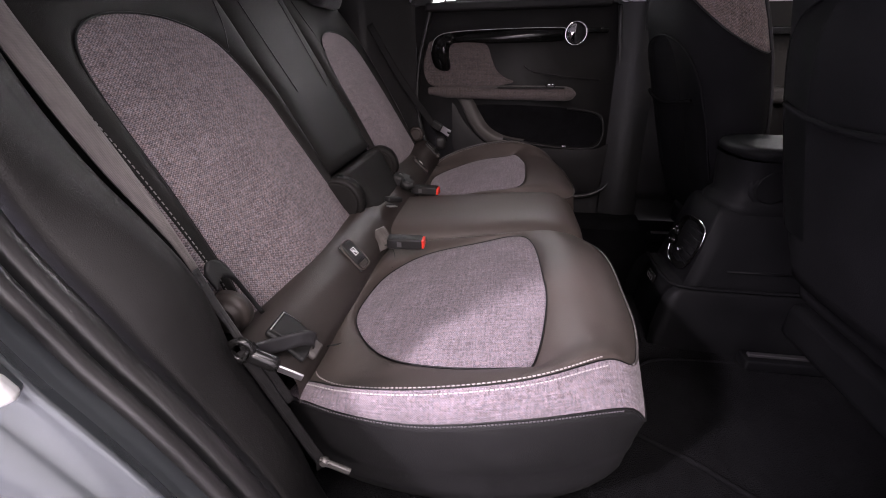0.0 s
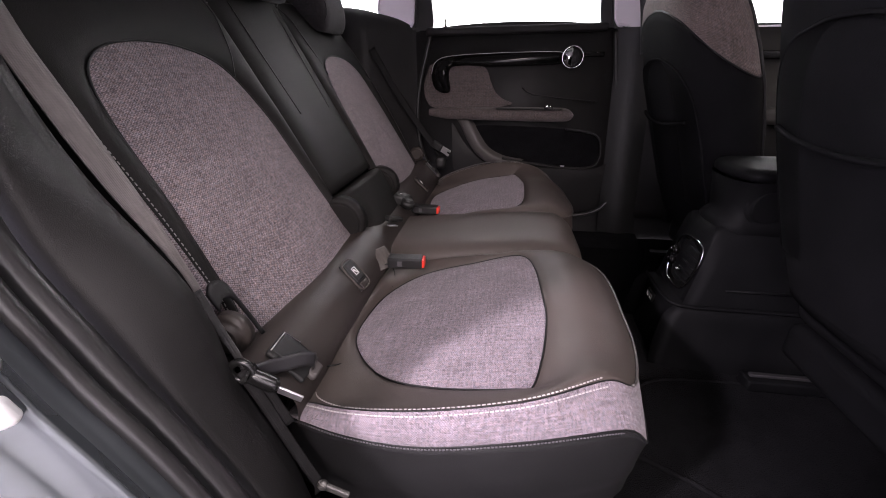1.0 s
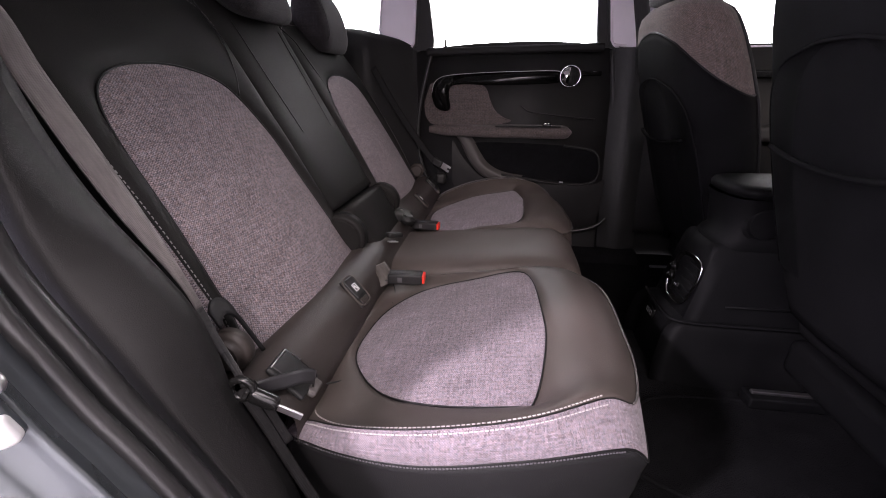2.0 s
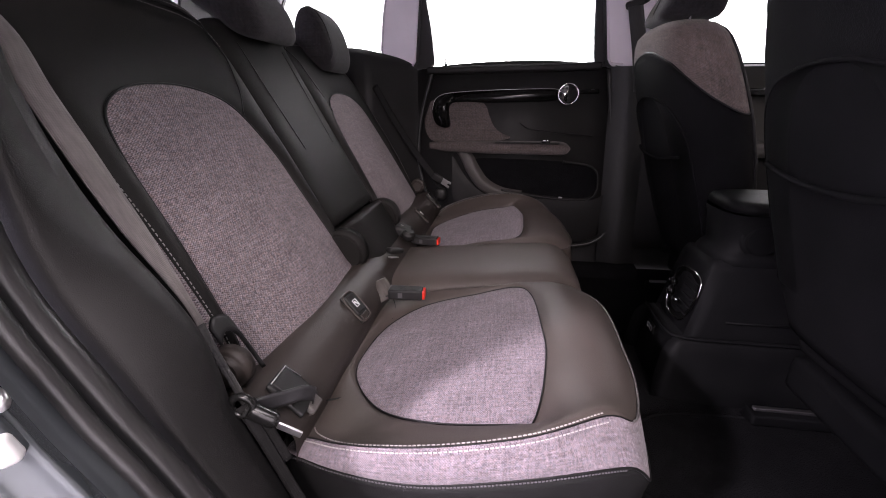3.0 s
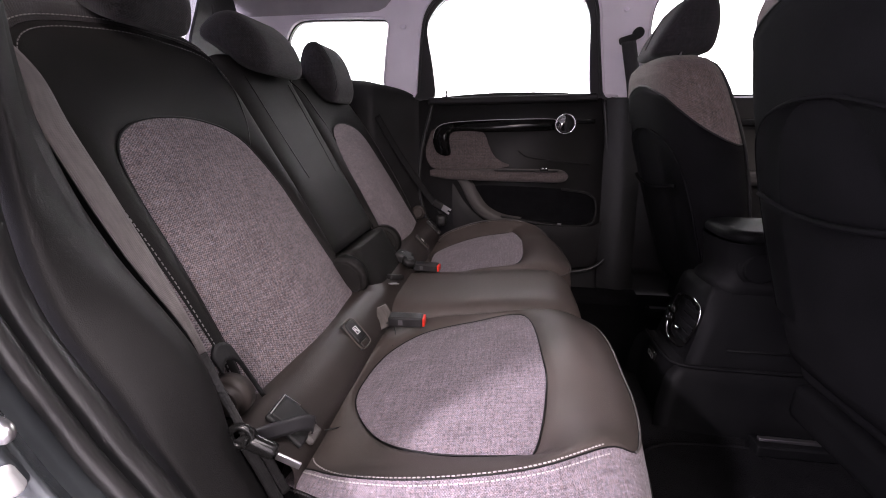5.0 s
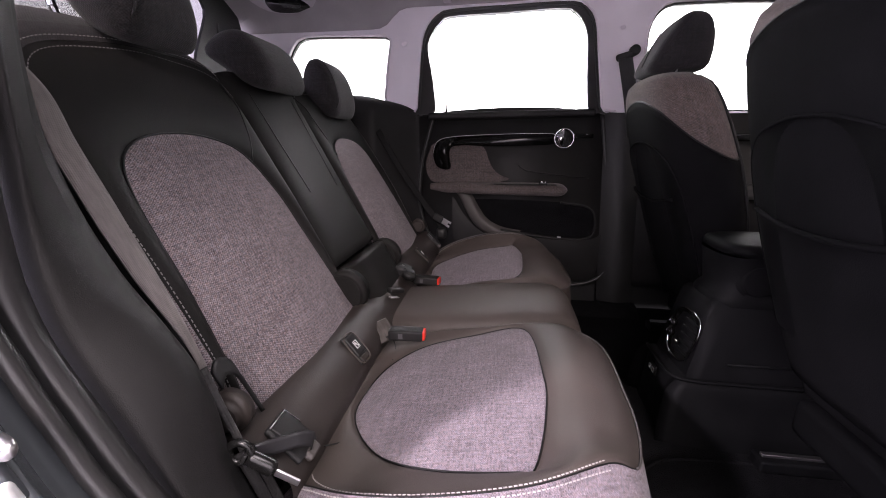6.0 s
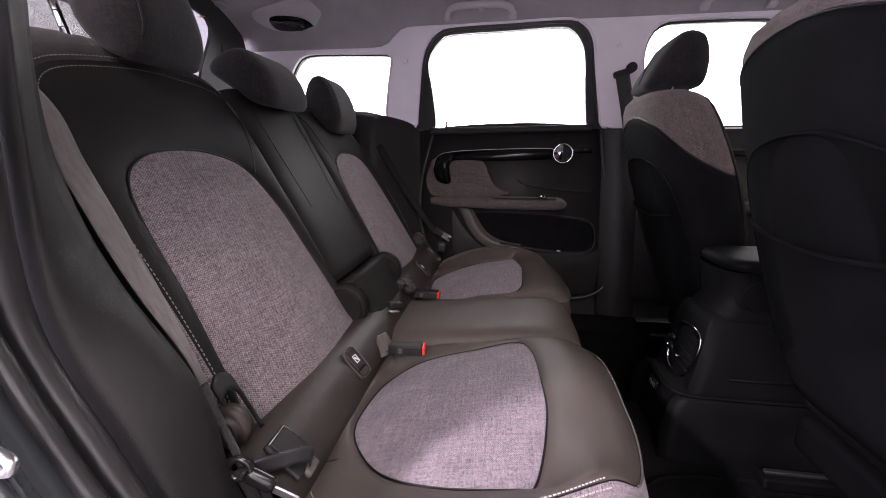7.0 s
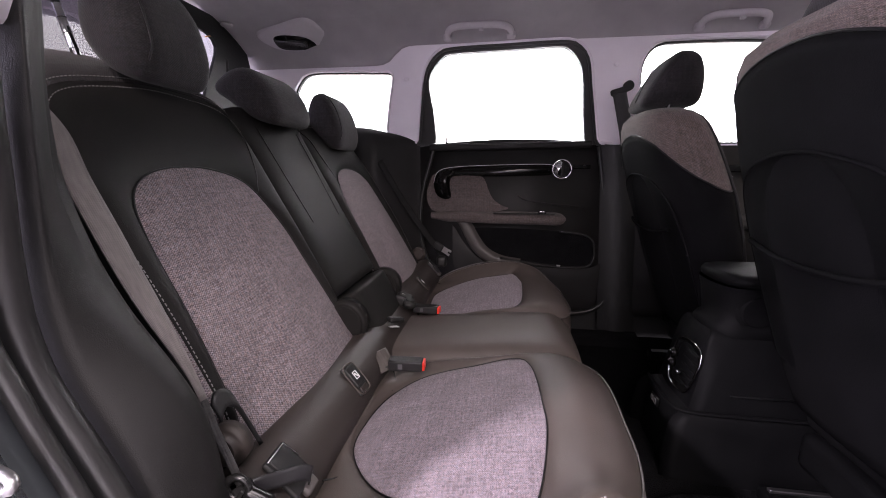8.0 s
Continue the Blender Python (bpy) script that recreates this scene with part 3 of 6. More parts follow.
# tailgate: a dark frame round the rear window
def tailgate():
    gate = thing("tailgate", "closed tailgate with a dark frame round the rear window", "tailgate", at=(-1.10, 0, 0.9))
    outer = [(-0.66, 0.40), (0.66, 0.40), (0.68, 0.95), (0.66, 1.17), (0.60, 1.28), (0.48, 1.315), (-0.48, 1.315), (-0.60, 1.28), (-0.66, 1.17), (-0.68, 0.95)]
    half = [(0.0, 0.965), (0.30, 0.970), (0.355, 0.982), (0.376, 1.02), (0.389, 1.07), (0.422, 1.15), (0.438, 1.20), (0.426, 1.232), (0.375, 1.250), (0.20, 1.258)]
    inner = [tuple(p) for p in curve(half + [(0.0, 1.26)] + [(-y, z) for y, z in half[:0:-1]], 80, True)]
    bm = bmesh.new()
    loops = [[Vector((y, z, 0)) for y, z in loop] for loop in (outer, inner)]
    vs = [bm.verts.new((-1.07 - 0.12 * (1.27 - p.y), p.x, p.y)) for loop in loops for p in loop]
    for tri in tessellate_polygon(loops):
        bm.faces.new([vs[k] for k in tri])
    res = bmesh.ops.extrude_face_region(bm, geom=list(bm.faces))
    for v in res["geom"]:
        if isinstance(v, bmesh.types.BMVert):
            v.co.x -= 0.012
    bmesh.ops.recalc_face_normals(bm, faces=bm.faces)
    part("frame", bm, PLASTIC, gate, "", False)
    bm = bmesh.new()
    face = bm.faces.new([bm.verts.new((-1.084 - 0.12 * (1.27 - z), y * 1.03, 1.11 + (z - 1.11) * 1.05)) for y, z in inner])
    res = bmesh.ops.extrude_face_region(bm, geom=[face])
    for v in res["geom"]:
        if isinstance(v, bmesh.types.BMVert):
            v.co.x -= 0.004
    bmesh.ops.recalc_face_normals(bm, faces=bm.faces)
    part("pane", bm, PRIVACY, gate, "tinted rear window pane", False).visible_shadow = False
    # Amber bar stands for a reflection along the window's top edge.
    part("amber_strip", rbox((0.010, 0.030, 0.004), pose(-1.078, 0.402, 1.243, 22), 0.001), AMBER, gate, "thin amber bar for a reflection along the rear window's edge")
    part("hinge_cover", rbox((0.012, 0.012, 0.05), pose(-1.085, 0.50, 1.165), 0.004), PLASTIC, gate)


tailgate()


# side windows: black frame, glass
def side_window(name, hole, side, words, frame_mat=RUBBER, inset=0.014):
    win = tagged(new(name), words, "window", "", "structure")
    win.location = (float(np.mean([p[0] for p in hole])), side * 0.72, 1.0)
    part("window_frame", ring_bm(grow(hole, 0.003), (grow(hole, -inset),), side, 0.012, 0.022), frame_mat, win, "black rubber and gloss frame", False)
    part("lip", tube([(x, side * (side_y(z) - 0.001), z) for x, z in grow(hole, 0.004)], 0.0042, 8, True), PILLAR, win, "pale moulded lip")
    pane = ring_bm(grow(hole, -0.006), (), side, 0.022, 0.004)
    ob = part("pane", pane, GLASS, win, "clear glass", False)
    ob.visible_shadow = False
    return win


side_window("window_quarter_far", QUARTER, 1, "far rear quarter window, clear glass in a pale surround", inset=0.005)
side_window("window_front_far", FRONTWIN, 1, "far front door window with clear glass", inset=0.008)
side_window("window_quarter_near", QUARTER, -1, "near rear quarter window, clear glass", inset=0.005)
side_window("window_front_near", FRONTWIN, -1, "near front door window with clear glass")


# ---- far rear door ----
GLASSED = shaped([(-0.290, 0.874), (-0.291, 0.890), (-0.299, 1.008), (-0.312, 1.118), (-0.291, 1.171), (-0.249, 1.211), (-0.205, 1.224), (0.015, 1.230), (0.206, 1.235), (0.257, 1.220), (0.296, 1.174),
                  (0.312, 1.124), (0.329, 0.998), (0.348, 0.885), (0.349, 0.874)], 90)


def far_door():
    door = thing("rear_door", "closed rear door, black trim, taupe cloth armrest, gloss black pull", "car door", at=(0.02, 0.79, 0.5))
    Y = 0.775
    outline = [tuple(p) for p in curve([(-0.345, 0.868), (-0.365, 0.70), (-0.365, 0.45), (-0.27, 0.22), (-0.10, 0.13), (0.30, 0.128), (0.44, 0.17), (0.475, 0.30), (0.445, 0.60), (0.40, 0.868)], 60, True)]
    part("panel", plate(outline, "y", Y, 0.815, 0.004), DOORTRIM, door, "black soft-touch door panel")
    part("window_frame", ring_bm(grow(DOORWIN, 0.004), (GLASSED,), 1, 0.008, 0.030), RUBBER, door, "black rubber and gloss window frame", False)
    pane = part("pane", ring_bm(grow(GLASSED, 0.004), (), 1, 0.026, 0.004), GLASS, door, "clear glass", False)
    pane.visible_shadow = False
    part("inner_seal", ring_bm(grow(DOORWIN, 0.003), (grow(DOORWIN, -0.006),), 1, -0.006, 0.010), RUBBER, door, "black rubber lip", False)
    part("belt_strip", rbox((0.70, 0.028, 0.030), pose(0.028, Y - 0.008, 0.866, 0, -0.9, 0), 0.010), DOORTRIM, door)
    part("lock_pin", joined(disc(0.0035, 0.03, pose(-0.243, Y - 0.008, 0.893), 12), disc(0.006, 0.006, pose(-0.243, Y - 0.008, 0.882), 12)), PLASTIC, door)
    # tall gloss band under a bright line, ending in a broad hooked pull
    band = curve([(-0.222, 0.640), (-0.245, 0.634), (-0.282, 0.650), (-0.297, 0.690), (-0.294, 0.722), (-0.284, 0.748), (-0.262, 0.764), (-0.225, 0.773), (-0.142, 0.780), (0.031, 0.786), (0.205, 0.787), (0.218, 0.772), (0.216, 0.745),
                  (0.10, 0.738), (-0.06, 0.735), (-0.142, 0.738), (-0.205, 0.736), (-0.224, 0.722), (-0.226, 0.69), (-0.220, 0.655)], 110, True)
    rim = np.array([(px, Y - 0.010 - 0.018 * max(0.0, min(1.0, (-0.17 - px) / 0.08)), pz) for px, pz in band])
    rows = [rim + (0, 0.02, 0), rim, np.array([p + (np.array((rim.mean(0)[0], p[1], p[2])) - p) * 0.0 + np.array((0, -0.003, -0.0022 if p[2] > 0.76 else 0.0015)) for p in rim])]
    pull = part("pull_handle", joined(loft(rows, True), plate([(p[0], p[2]) for p in rows[2]], "y", Y - 0.013, Y - 0.010), plate([(p[0], p[2]) for p in rows[2] if p[0] < -0.2], "y", Y - 0.031, Y - 0.026, 0.002)), GLOSS, door, "gloss black trim band ending in a hooked pull handle")
    part("chrome_line", tube([p + np.array((0, -0.0045, 0.0005)) for p in rim[11:62]], 0.0009, 6), STEEL, pull)
    part("front_strip", rbox((0.085, 0.012, 0.018), pose(0.335, Y - 0.008, 0.778), 0.004), GLOSS, door)
    part("strip_tip", rbox((0.012, 0.004, 0.004), pose(0.352, Y - 0.015, 0.784), 0.001), CHROME, door)
    # round release handle in a chrome ring
    hub = part("release_bezel", tube([(0.258 + 0.039 * math.cos(a), Y - 0.020, 0.768 + 0.039 * math.sin(a)) for a in np.linspace(0, 2 * math.pi, 49)[:-1]], 0.0030, 10, True), CHROME, door, "round chrome ring of the release handle")
    part("dish", disc(0.038, 0.016, pose(0.258, Y - 0.010, 0.768, 90), 40, 0.004), GLOSS, hub)
    part("lever", joined(plate([(0.258 + 0.034 * math.cos(a), 0.768 + 0.034 * math.sin(a)) for a in np.linspace(radians(95), radians(265), 24)], "y", Y - 0.030, Y - 0.018, 0.003)), CHROME, hub, "chrome release lever")
    # cloth field between pull and armrest
    field = curve([(-0.318, Y - 0.006, 0.715), (-0.300, Y - 0.010, 0.745), (-0.225, Y - 0.010, 0.750), (-0.142, Y - 0.010, 0.746), (-0.079, Y - 0.010, 0.730), (-0.055, Y - 0.012, 0.680), (-0.034, Y - 0.016, 0.640), (0.0, Y - 0.02, 0.612),
                   (0.035, Y - 0.025, 0.594), (-0.10, Y - 0.025, 0.572), (-0.28, Y - 0.018, 0.575), (-0.325, Y - 0.008, 0.605), (-0.335, Y - 0.006, 0.66)], 70, True)
    part("cloth_field", patch(field, (0, -1, 0), 0.008, 8, 0.002, ((1, 0, 0), (0, 0, 1))), DOORCLOTH, door, "dark taupe cloth panel")
    # armrest: a long rounded shelf
    rows = []
    for x in np.linspace(-0.315, 0.285, 50):
        q = (x + 0.315) / 0.60
        out = 0.014 + 0.071 * min(1.0, q / 0.4) ** 1.2
        k = 1.0
        if x > 0.235:
            k = math.sqrt(max(0.0, 1 - ((x - 0.235) / 0.051) ** 2)) * 0.97 + 0.03
            out *= 0.35 + 0.65 * k
        mid = 0.5575 - 0.005 * q
        half = (0.0225 + 0.001 * q) * k * (0.45 + 0.55 * min(1.0, q / 0.12))
        zt, zb = mid + half, mid - half
        rows.append([(x, Y + 0.005, zt + 0.004), (x, Y - out * 0.7, zt), (x, Y - out * 0.93, zt - 0.006), (x, Y - out, mid), (x, Y - out * 0.93, zb + 0.006), (x, Y - out * 0.7, zb), (x, Y + 0.005, zb - 0.006)])
    arm = part("armrest", loft(rows), DOORCLOTH, door, "taupe cloth-wrapped armrest shelf")
    part("grip_recess", joined(plate([(px, 0.70 + py) for px, py in rounded(-0.03, -0.010, 0.235, 0.010, 0.009)], "z", 0.578, 0.5815, 0.001)), PLASTIC, arm, "black recess in the armrest")
    sw = part("window_switch", rbox((0.034, 0.014, 0.010), pose(0.178, 0.698, 0.586, 0, 4, 0), 0.003), GLOSS, arm, "black window switch")
    part("switch_edge", joined(rbox((0.010, 0.004, 0.003), pose(0.172, 0.692, 0.5915), 0.001), rbox((0.006, 0.004, 0.003), pose(0.185, 0.692, 0.5915), 0.001)), CHROME, sw)
    # crease in the panel above the armrest
    crease = curve([(0.073, Y - 0.004, 0.656), (0.095, Y - 0.006, 0.640), (0.123, Y - 0.007, 0.630), (0.233, Y - 0.008, 0.616), (0.377, Y - 0.006, 0.604)], 28)
    part("crease", tube(crease + np.array((0, 0.0045, 0)), 0.0030, 10), DOORTRIM, door)
    # pocket: a broad cheek, a rim, a dark sheet for shade, the wall below
    outer = curve([(-0.200, Y - 0.004, 0.535), (-0.177, Y - 0.006, 0.504), (-0.142, Y - 0.012, 0.434), (-0.097, Y - 0.018, 0.377), (-0.031, Y - 0.026, 0.342), (0.05, Y - 0.030, 0.330)], 30)
    inner = curve([(-0.135, Y - 0.006, 0.530), (-0.117, Y - 0.012, 0.498), (-0.090, Y - 0.024, 0.441), (-0.053, Y - 0.034, 0.402), (0.007, Y - 0.042, 0.375), (0.09, Y - 0.044, 0.362)], 30)
    part("pocket_cheek", loft([outer + (0, 0.012, 0)] + between(outer, inner, 8, bulge=(0, -0.010, 0)) + [inner + (0.010, 0.020, 0.008)]), GREYTRIM, door, "grey-brown cheek of the door pocket")
    rim = curve([(0.007, Y - 0.042, 0.375), (0.096, Y - 0.044, 0.360), (0.198, Y - 0.044, 0.347), (0.297, Y - 0.042, 0.340), (0.385, Y - 0.034, 0.345), (0.414, Y - 0.026, 0.380), (0.412, Y - 0.016, 0.44), (0.395, Y - 0.012, 0.470),
                 (0.355, Y - 0.012, 0.486), (0.264, Y - 0.012, 0.497)], 60)
    part("pocket_rim", tube(rim, 0.0055, 10), DOORTRIM, door, "black rim of the door pocket")
    hollow = curve([(-0.12, 0.500), (-0.09, 0.441), (-0.053, 0.402), (0.007, 0.375), (0.096, 0.360), (0.297, 0.340), (0.385, 0.345), (0.412, 0.385), (0.408, 0.45), (0.36, 0.486), (0.264, 0.497), (0.05, 0.505)], 60, True)
    # Shade of the hollow is a flat near-black sheet on the panel.
    part("pocket_shade", patch(np.array([(px, Y - 0.003, pz) for px, pz in hollow]), (0, -1, 0), -0.0015, 6, 0.0), CARPET, door, "flat near-black sheet for the shade inside the pocket")
    lower = curve([(-0.215, Y + 0.002, 0.52), (-0.15, Y - 0.008, 0.42), (-0.06, Y - 0.030, 0.350), (0.06, Y - 0.042, 0.348), (0.25, Y - 0.044, 0.336), (0.385, Y - 0.036, 0.338), (0.445, Y - 0.02, 0.36)], 40)
    base = np.array([(p[0] * 0.98, Y - 0.004, max(0.14, p[2] - 0.2)) for p in lower])
    part("pocket_front", loft(between(lower, base, 8, bulge=(0, -0.010, 0))), DOORTRIM, door, "black lower pocket wall")
    part("pocket_tab", rbox((0.016, 0.004, 0.006), pose(0.262, Y - 0.050, 0.350, 0, 5, 0), 0.001), STEEL, door)
    return door


far_door()


# far front door, seen past the front seat
def front_door():
    door = thing("front_door", "closed far front door, black panel under its window", "car door", at=(1.0, 0.79, 0.5))
    outline = rounded(0.545, 0.12, 1.50, 0.868, 0.05)
    part("panel", plate(outline, "y", 0.765, 0.815, 0.006), DOORTRIM, door, "black soft-touch door panel")
    part("trim_strip", rbox((0.60, 0.012, 0.03), pose(0.95, 0.762, 0.772), 0.005), GLOSS, door, "gloss black strip")
    part("chrome_line", rbox((0.05, 0.004, 0.004), pose(0.91, 0.754, 0.74), 0.001), CHROME, door)
    part("armrest", rbox((0.55, 0.07, 0.06), pose(0.95, 0.735, 0.56), 0.02), SOFT, door)


front_door()


# ---- the near door opening: trim, seal and painted jamb ----
def near_side():
    n = 60
    l1 = curve([(-0.345, -0.735, 1.12), (-0.372, -0.74, 1.0), (-0.387, -0.740, 0.90), (-0.405, -0.732, 0.850), (-0.430, -0.716, 0.80), (-0.449, -0.702, 0.745), (-0.434, -0.700, 0.684), (-0.412, -0.700, 0.636), (-0.390, -0.700, 0.599),
                (-0.352, -0.700, 0.547), (-0.322, -0.700, 0.497), (-0.308, -0.700, 0.445), (-0.300, -0.700, 0.389), (-0.274, -0.700, 0.325), (-0.245, -0.700, 0.249), (-0.228, -0.700, 0.165), (-0.20, -0.700, 0.07)], n)
    l2 = curve([(-0.330, -0.785, 1.12), (-0.352, -0.785, 1.0), (-0.368, -0.780, 0.90), (-0.384, -0.775, 0.80), (-0.395, -0.770, 0.746), (-0.403, -0.770, 0.688), (-0.404, -0.770, 0.630), (-0.397, -0.770, 0.575), (-0.377, -0.770, 0.530),
                (-0.351, -0.770, 0.480), (-0.318, -0.770, 0.413), (-0.276, -0.770, 0.335), (-0.239, -0.770, 0.252), (-0.19, -0.770, 0.12)], n)
    l3 = curve([(-0.31, -0.825, 1.12), (-0.35, -0.825, 0.98), (-0.385, -0.815, 0.80), (-0.408, -0.803, 0.66), (-0.405, -0.800, 0.610), (-0.386, -0.800, 0.562), (-0.358, -0.800, 0.513), (-0.330, -0.800, 0.460), (-0.293, -0.800, 0.405),
                (-0.244, -0.800, 0.301), (-0.18, -0.800, 0.14)], n)
    l4 = curve([(-0.32, -0.845, 1.12), (-0.35, -0.845, 0.98), (-0.38, -0.838, 0.78), (-0.393, -0.824, 0.65), (-0.378, -0.820, 0.590), (-0.366, -0.820, 0.550), (-0.349, -0.820, 0.513), (-0.331, -0.820, 0.475), (-0.298, -0.820, 0.420),
                (-0.264, -0.820, 0.354), (-0.19, -0.820, 0.18)], n)
    inner = l1 + np.array([(-0.045 + 0.015 * w, 0.018 + 0.012 * w, -0.008) for w in np.clip((0.84 - l1[:, 2]) / 0.10, 0, 1)])
    deep = l1 + np.array((-0.16, 0.10, -0.02))
    rows = between(deep, inner, 3) + between(inner, l1, 6, bulge=(0.004, 0.004, 0.0))[1:] + between(l1, l2 + np.array((0.004, 0.006, 0)), 10, bulge=(0.010, -0.006, 0.0))[1:] + [l2 + np.array((-0.020, 0.004, 0))]
    fixed("opening_trim_near", loft(rows), TRIM, "black soft trim along the near door opening beside the seat", "opening trim")
    mid = 0.5 * (l2 + l3)
    fixed("door_seal_near", tube(mid + np.array((-0.004, 0, 0)), 0.0135, 14), SEALRUBBER, "black rubber weather seal round the near door opening", "door seal")
    fixed("seal_lip_near", tube(0.45 * l3 + 0.55 * l4 + np.array((-0.006, 0, 0)), 0.0085, 12), SEALRUBBER, "thin outer lip of the black door seal", "door seal")
    out1 = l4 + np.array((-0.018, -0.013, 0))
    out2 = l4 + np.array((-0.006, -0.026, 0))
    out3 = l4 + np.array((-0.040, -0.052, 0))
    out4 = l4 + np.array((-0.20, -0.090, 0))
    chan = between(l3 + np.array((-0.03, 0.0, 0)), l4 + np.array((-0.03, 0.0, 0)), 3) + between(l4 + np.array((-0.03, 0.0, 0)), out1, 3)[1:]
    fixed("jamb_channel_near", loft(chan), CHANNEL, "dark painted channel between the door seal and the jamb", "door jamb")
    rows = between(out1, out2, 4) + between(out2, out3, 5, bulge=(-0.007, 0.004, 0))[1:] + between(out3, out4, 5, bulge=(0.004, -0.006, 0))[1:]
    fixed("door_jamb_near", loft(rows), PAINT, "grey painted door jamb of the near rear opening", "door jamb")
    lock = thing("door_striker", "silver door striker plate on the grey jamb", "door striker", at=(-0.355, -0.858, 0.52))
    part("plate", rbox((0.020, 0.012, 0.075), pose(-0.362, -0.858, 0.520, 0, -14, 35), 0.004), PAINT, lock)
    part("loop", tube(curve([(-0.378, -0.850, 0.530), (-0.342, -0.859, 0.536), (-0.330, -0.861, 0.541), (-0.335, -0.858, 0.546), (-0.376, -0.846, 0.543)], 30), 0.0042, 10), STEEL, lock, "polished striker loop")
    part("cap", rbox((0.016, 0.014, 0.024), pose(-0.346, -0.862, 0.499, 0, -14, 35), 0.005), WHITE, lock, "white striker cap")
    # sill and the rest of the near lower side
    fixed("sill_near", joined(loft([[(x, y, z) for x in np.linspace(-0.2, 1.3, 12)] for y, z in ((-0.66, 0.0), (-0.70, 0.07), (-0.74, 0.10), (-0.80, 0.09), (-0.86, 0.03), (-0.88, -0.08), (-0.88, -0.25))])), PLASTIC, "black plastic sill of the near door opening", "door sill")


near_side()


def open_door():
    """Unseen near rear door, hinged open at the middle pillar to block light."""
    door = thing("open_rear_door", "unseen near rear door standing wide open, black inner panel", "car door", at=(0.44, -0.84, 0.5))
    m = pose(0.46, -0.86, 0, 0, 0, -68)
    prof = [(0.0, 0.06), (0.80, 0.06), (0.86, 0.40), (0.84, 0.86), (0.76, 1.05), (0.62, 1.24), (0.02, 1.24)]
    glass_hole = [(0.05, 0.88), (0.74, 0.88), (0.66, 1.05), (0.56, 1.19), (0.06, 1.20)]
    bm = bmesh.new()
    loops = [[Vector((a, b, 0)) for a, b in loop] for loop in (prof, glass_hole)]
    vs = [bm.verts.new((p.x, 0, p.y)) for loop in loops for p in loop]
    for tri in tessellate_polygon(loops):
        bm.faces.new([vs[k] for k in tri])
    res = bmesh.ops.extrude_face_region(bm, geom=list(bm.faces))
    for v in res["geom"]:
        if isinstance(v, bmesh.types.BMVert):
            v.co.y += 0.07
    bmesh.ops.recalc_face_normals(bm, faces=bm.faces)
    bmesh.ops.transform(bm, matrix=m, verts=bm.verts)
    part("panel", bm, SOFT, door, "", False)
    bm = plate(glass_hole, "y", 0.03, 0.034)
    bmesh.ops.transform(bm, matrix=m, verts=bm.verts)
    part("pane", bm, GLASS, door, "clear glass", False).visible_shadow = False


open_door()


# ---- rear seats ----
BASE = np.array((-0.34, 0.0, 0.36))
UP = np.array((-0.4772, 0.0, 0.8788))
OUT = np.array((0.8788, 0.0, 0.4772))


def on_back(a, y, n=0.0):
    """A point of the backrest: a up its slope, n in front of it."""
    p = BASE + a * UP + n * OUT
    return np.array((p[0], y, p[2]))


def ring(ctrl, m=7, closed=True):
    """Smooth line with m steps between controls, so that lines with as many controls match."""
    c = [np.array(p, float) for p in ctrl]
    k = len(c)
    out = []
    for i in range(k if closed else k - 1):
        p1, p2 = c[i], c[(i + 1) % k]
        p0 = c[i - 1] if closed or i else 2 * p1 - p2
        p3 = c[(i + 2) % k] if closed or i + 2 < k else 2 * p2 - p1
        for j in range(m):
            t = j / m
            out.append(0.5 * (2 * p1 + (p2 - p0) * t + (2 * p0 - 5 * p1 + 4 * p2 - p3) * t * t + (3 * p1 - p0 - 3 * p2 + p3) * t ** 3))
    if not closed:
        out.append(c[-1])
    return np.array(out)


def headrest_bm(profile, y0, y1, n=26, round_by=0.07, shift=(0, 0, 0)):
    """A pillow: one upright profile carried across, shrinking to rounded ends."""
    prof = curve([(x, z) for x, z in profile], 36, True)
    c = prof.mean(0)
    rows = []
    for i in range(n + 1):
        y = y0 + (y1 - y0) * (0.5 - 0.5 * math.cos(math.pi * i / n))
        e = min(y - y0, y1 - y) / round_by
        k = max(0.04, (1 - (1 - min(e, 1.0)) ** 2.6) ** 0.42)
        rows.append([(c[0] + (p[0] - c[0]) * k + shift[0], y + shift[1], c[1] + (p[1] - c[1]) * k + shift[2]) for p in prof])
    bm = loft(rows, True, True)
    uv = bm.loops.layers.uv.verify()
    for f in bm.faces:
        flat = abs(f.normal.y) > 0.75
        for lp in f.loops:
            p = lp.vert.co
            lp[uv].uv = (p.x if flat else p.y, p.z if flat or abs(f.normal.x) > 0.5 else p.x)
    return bm


HEADCLOTH = woven("charcoal_knit", (0.013, 0.0125, 0.0129), (0.038, 0.0358, 0.0364), 0.0018, 0.6, rib=(0.0022, 0.0022), rib_depth=0.2)


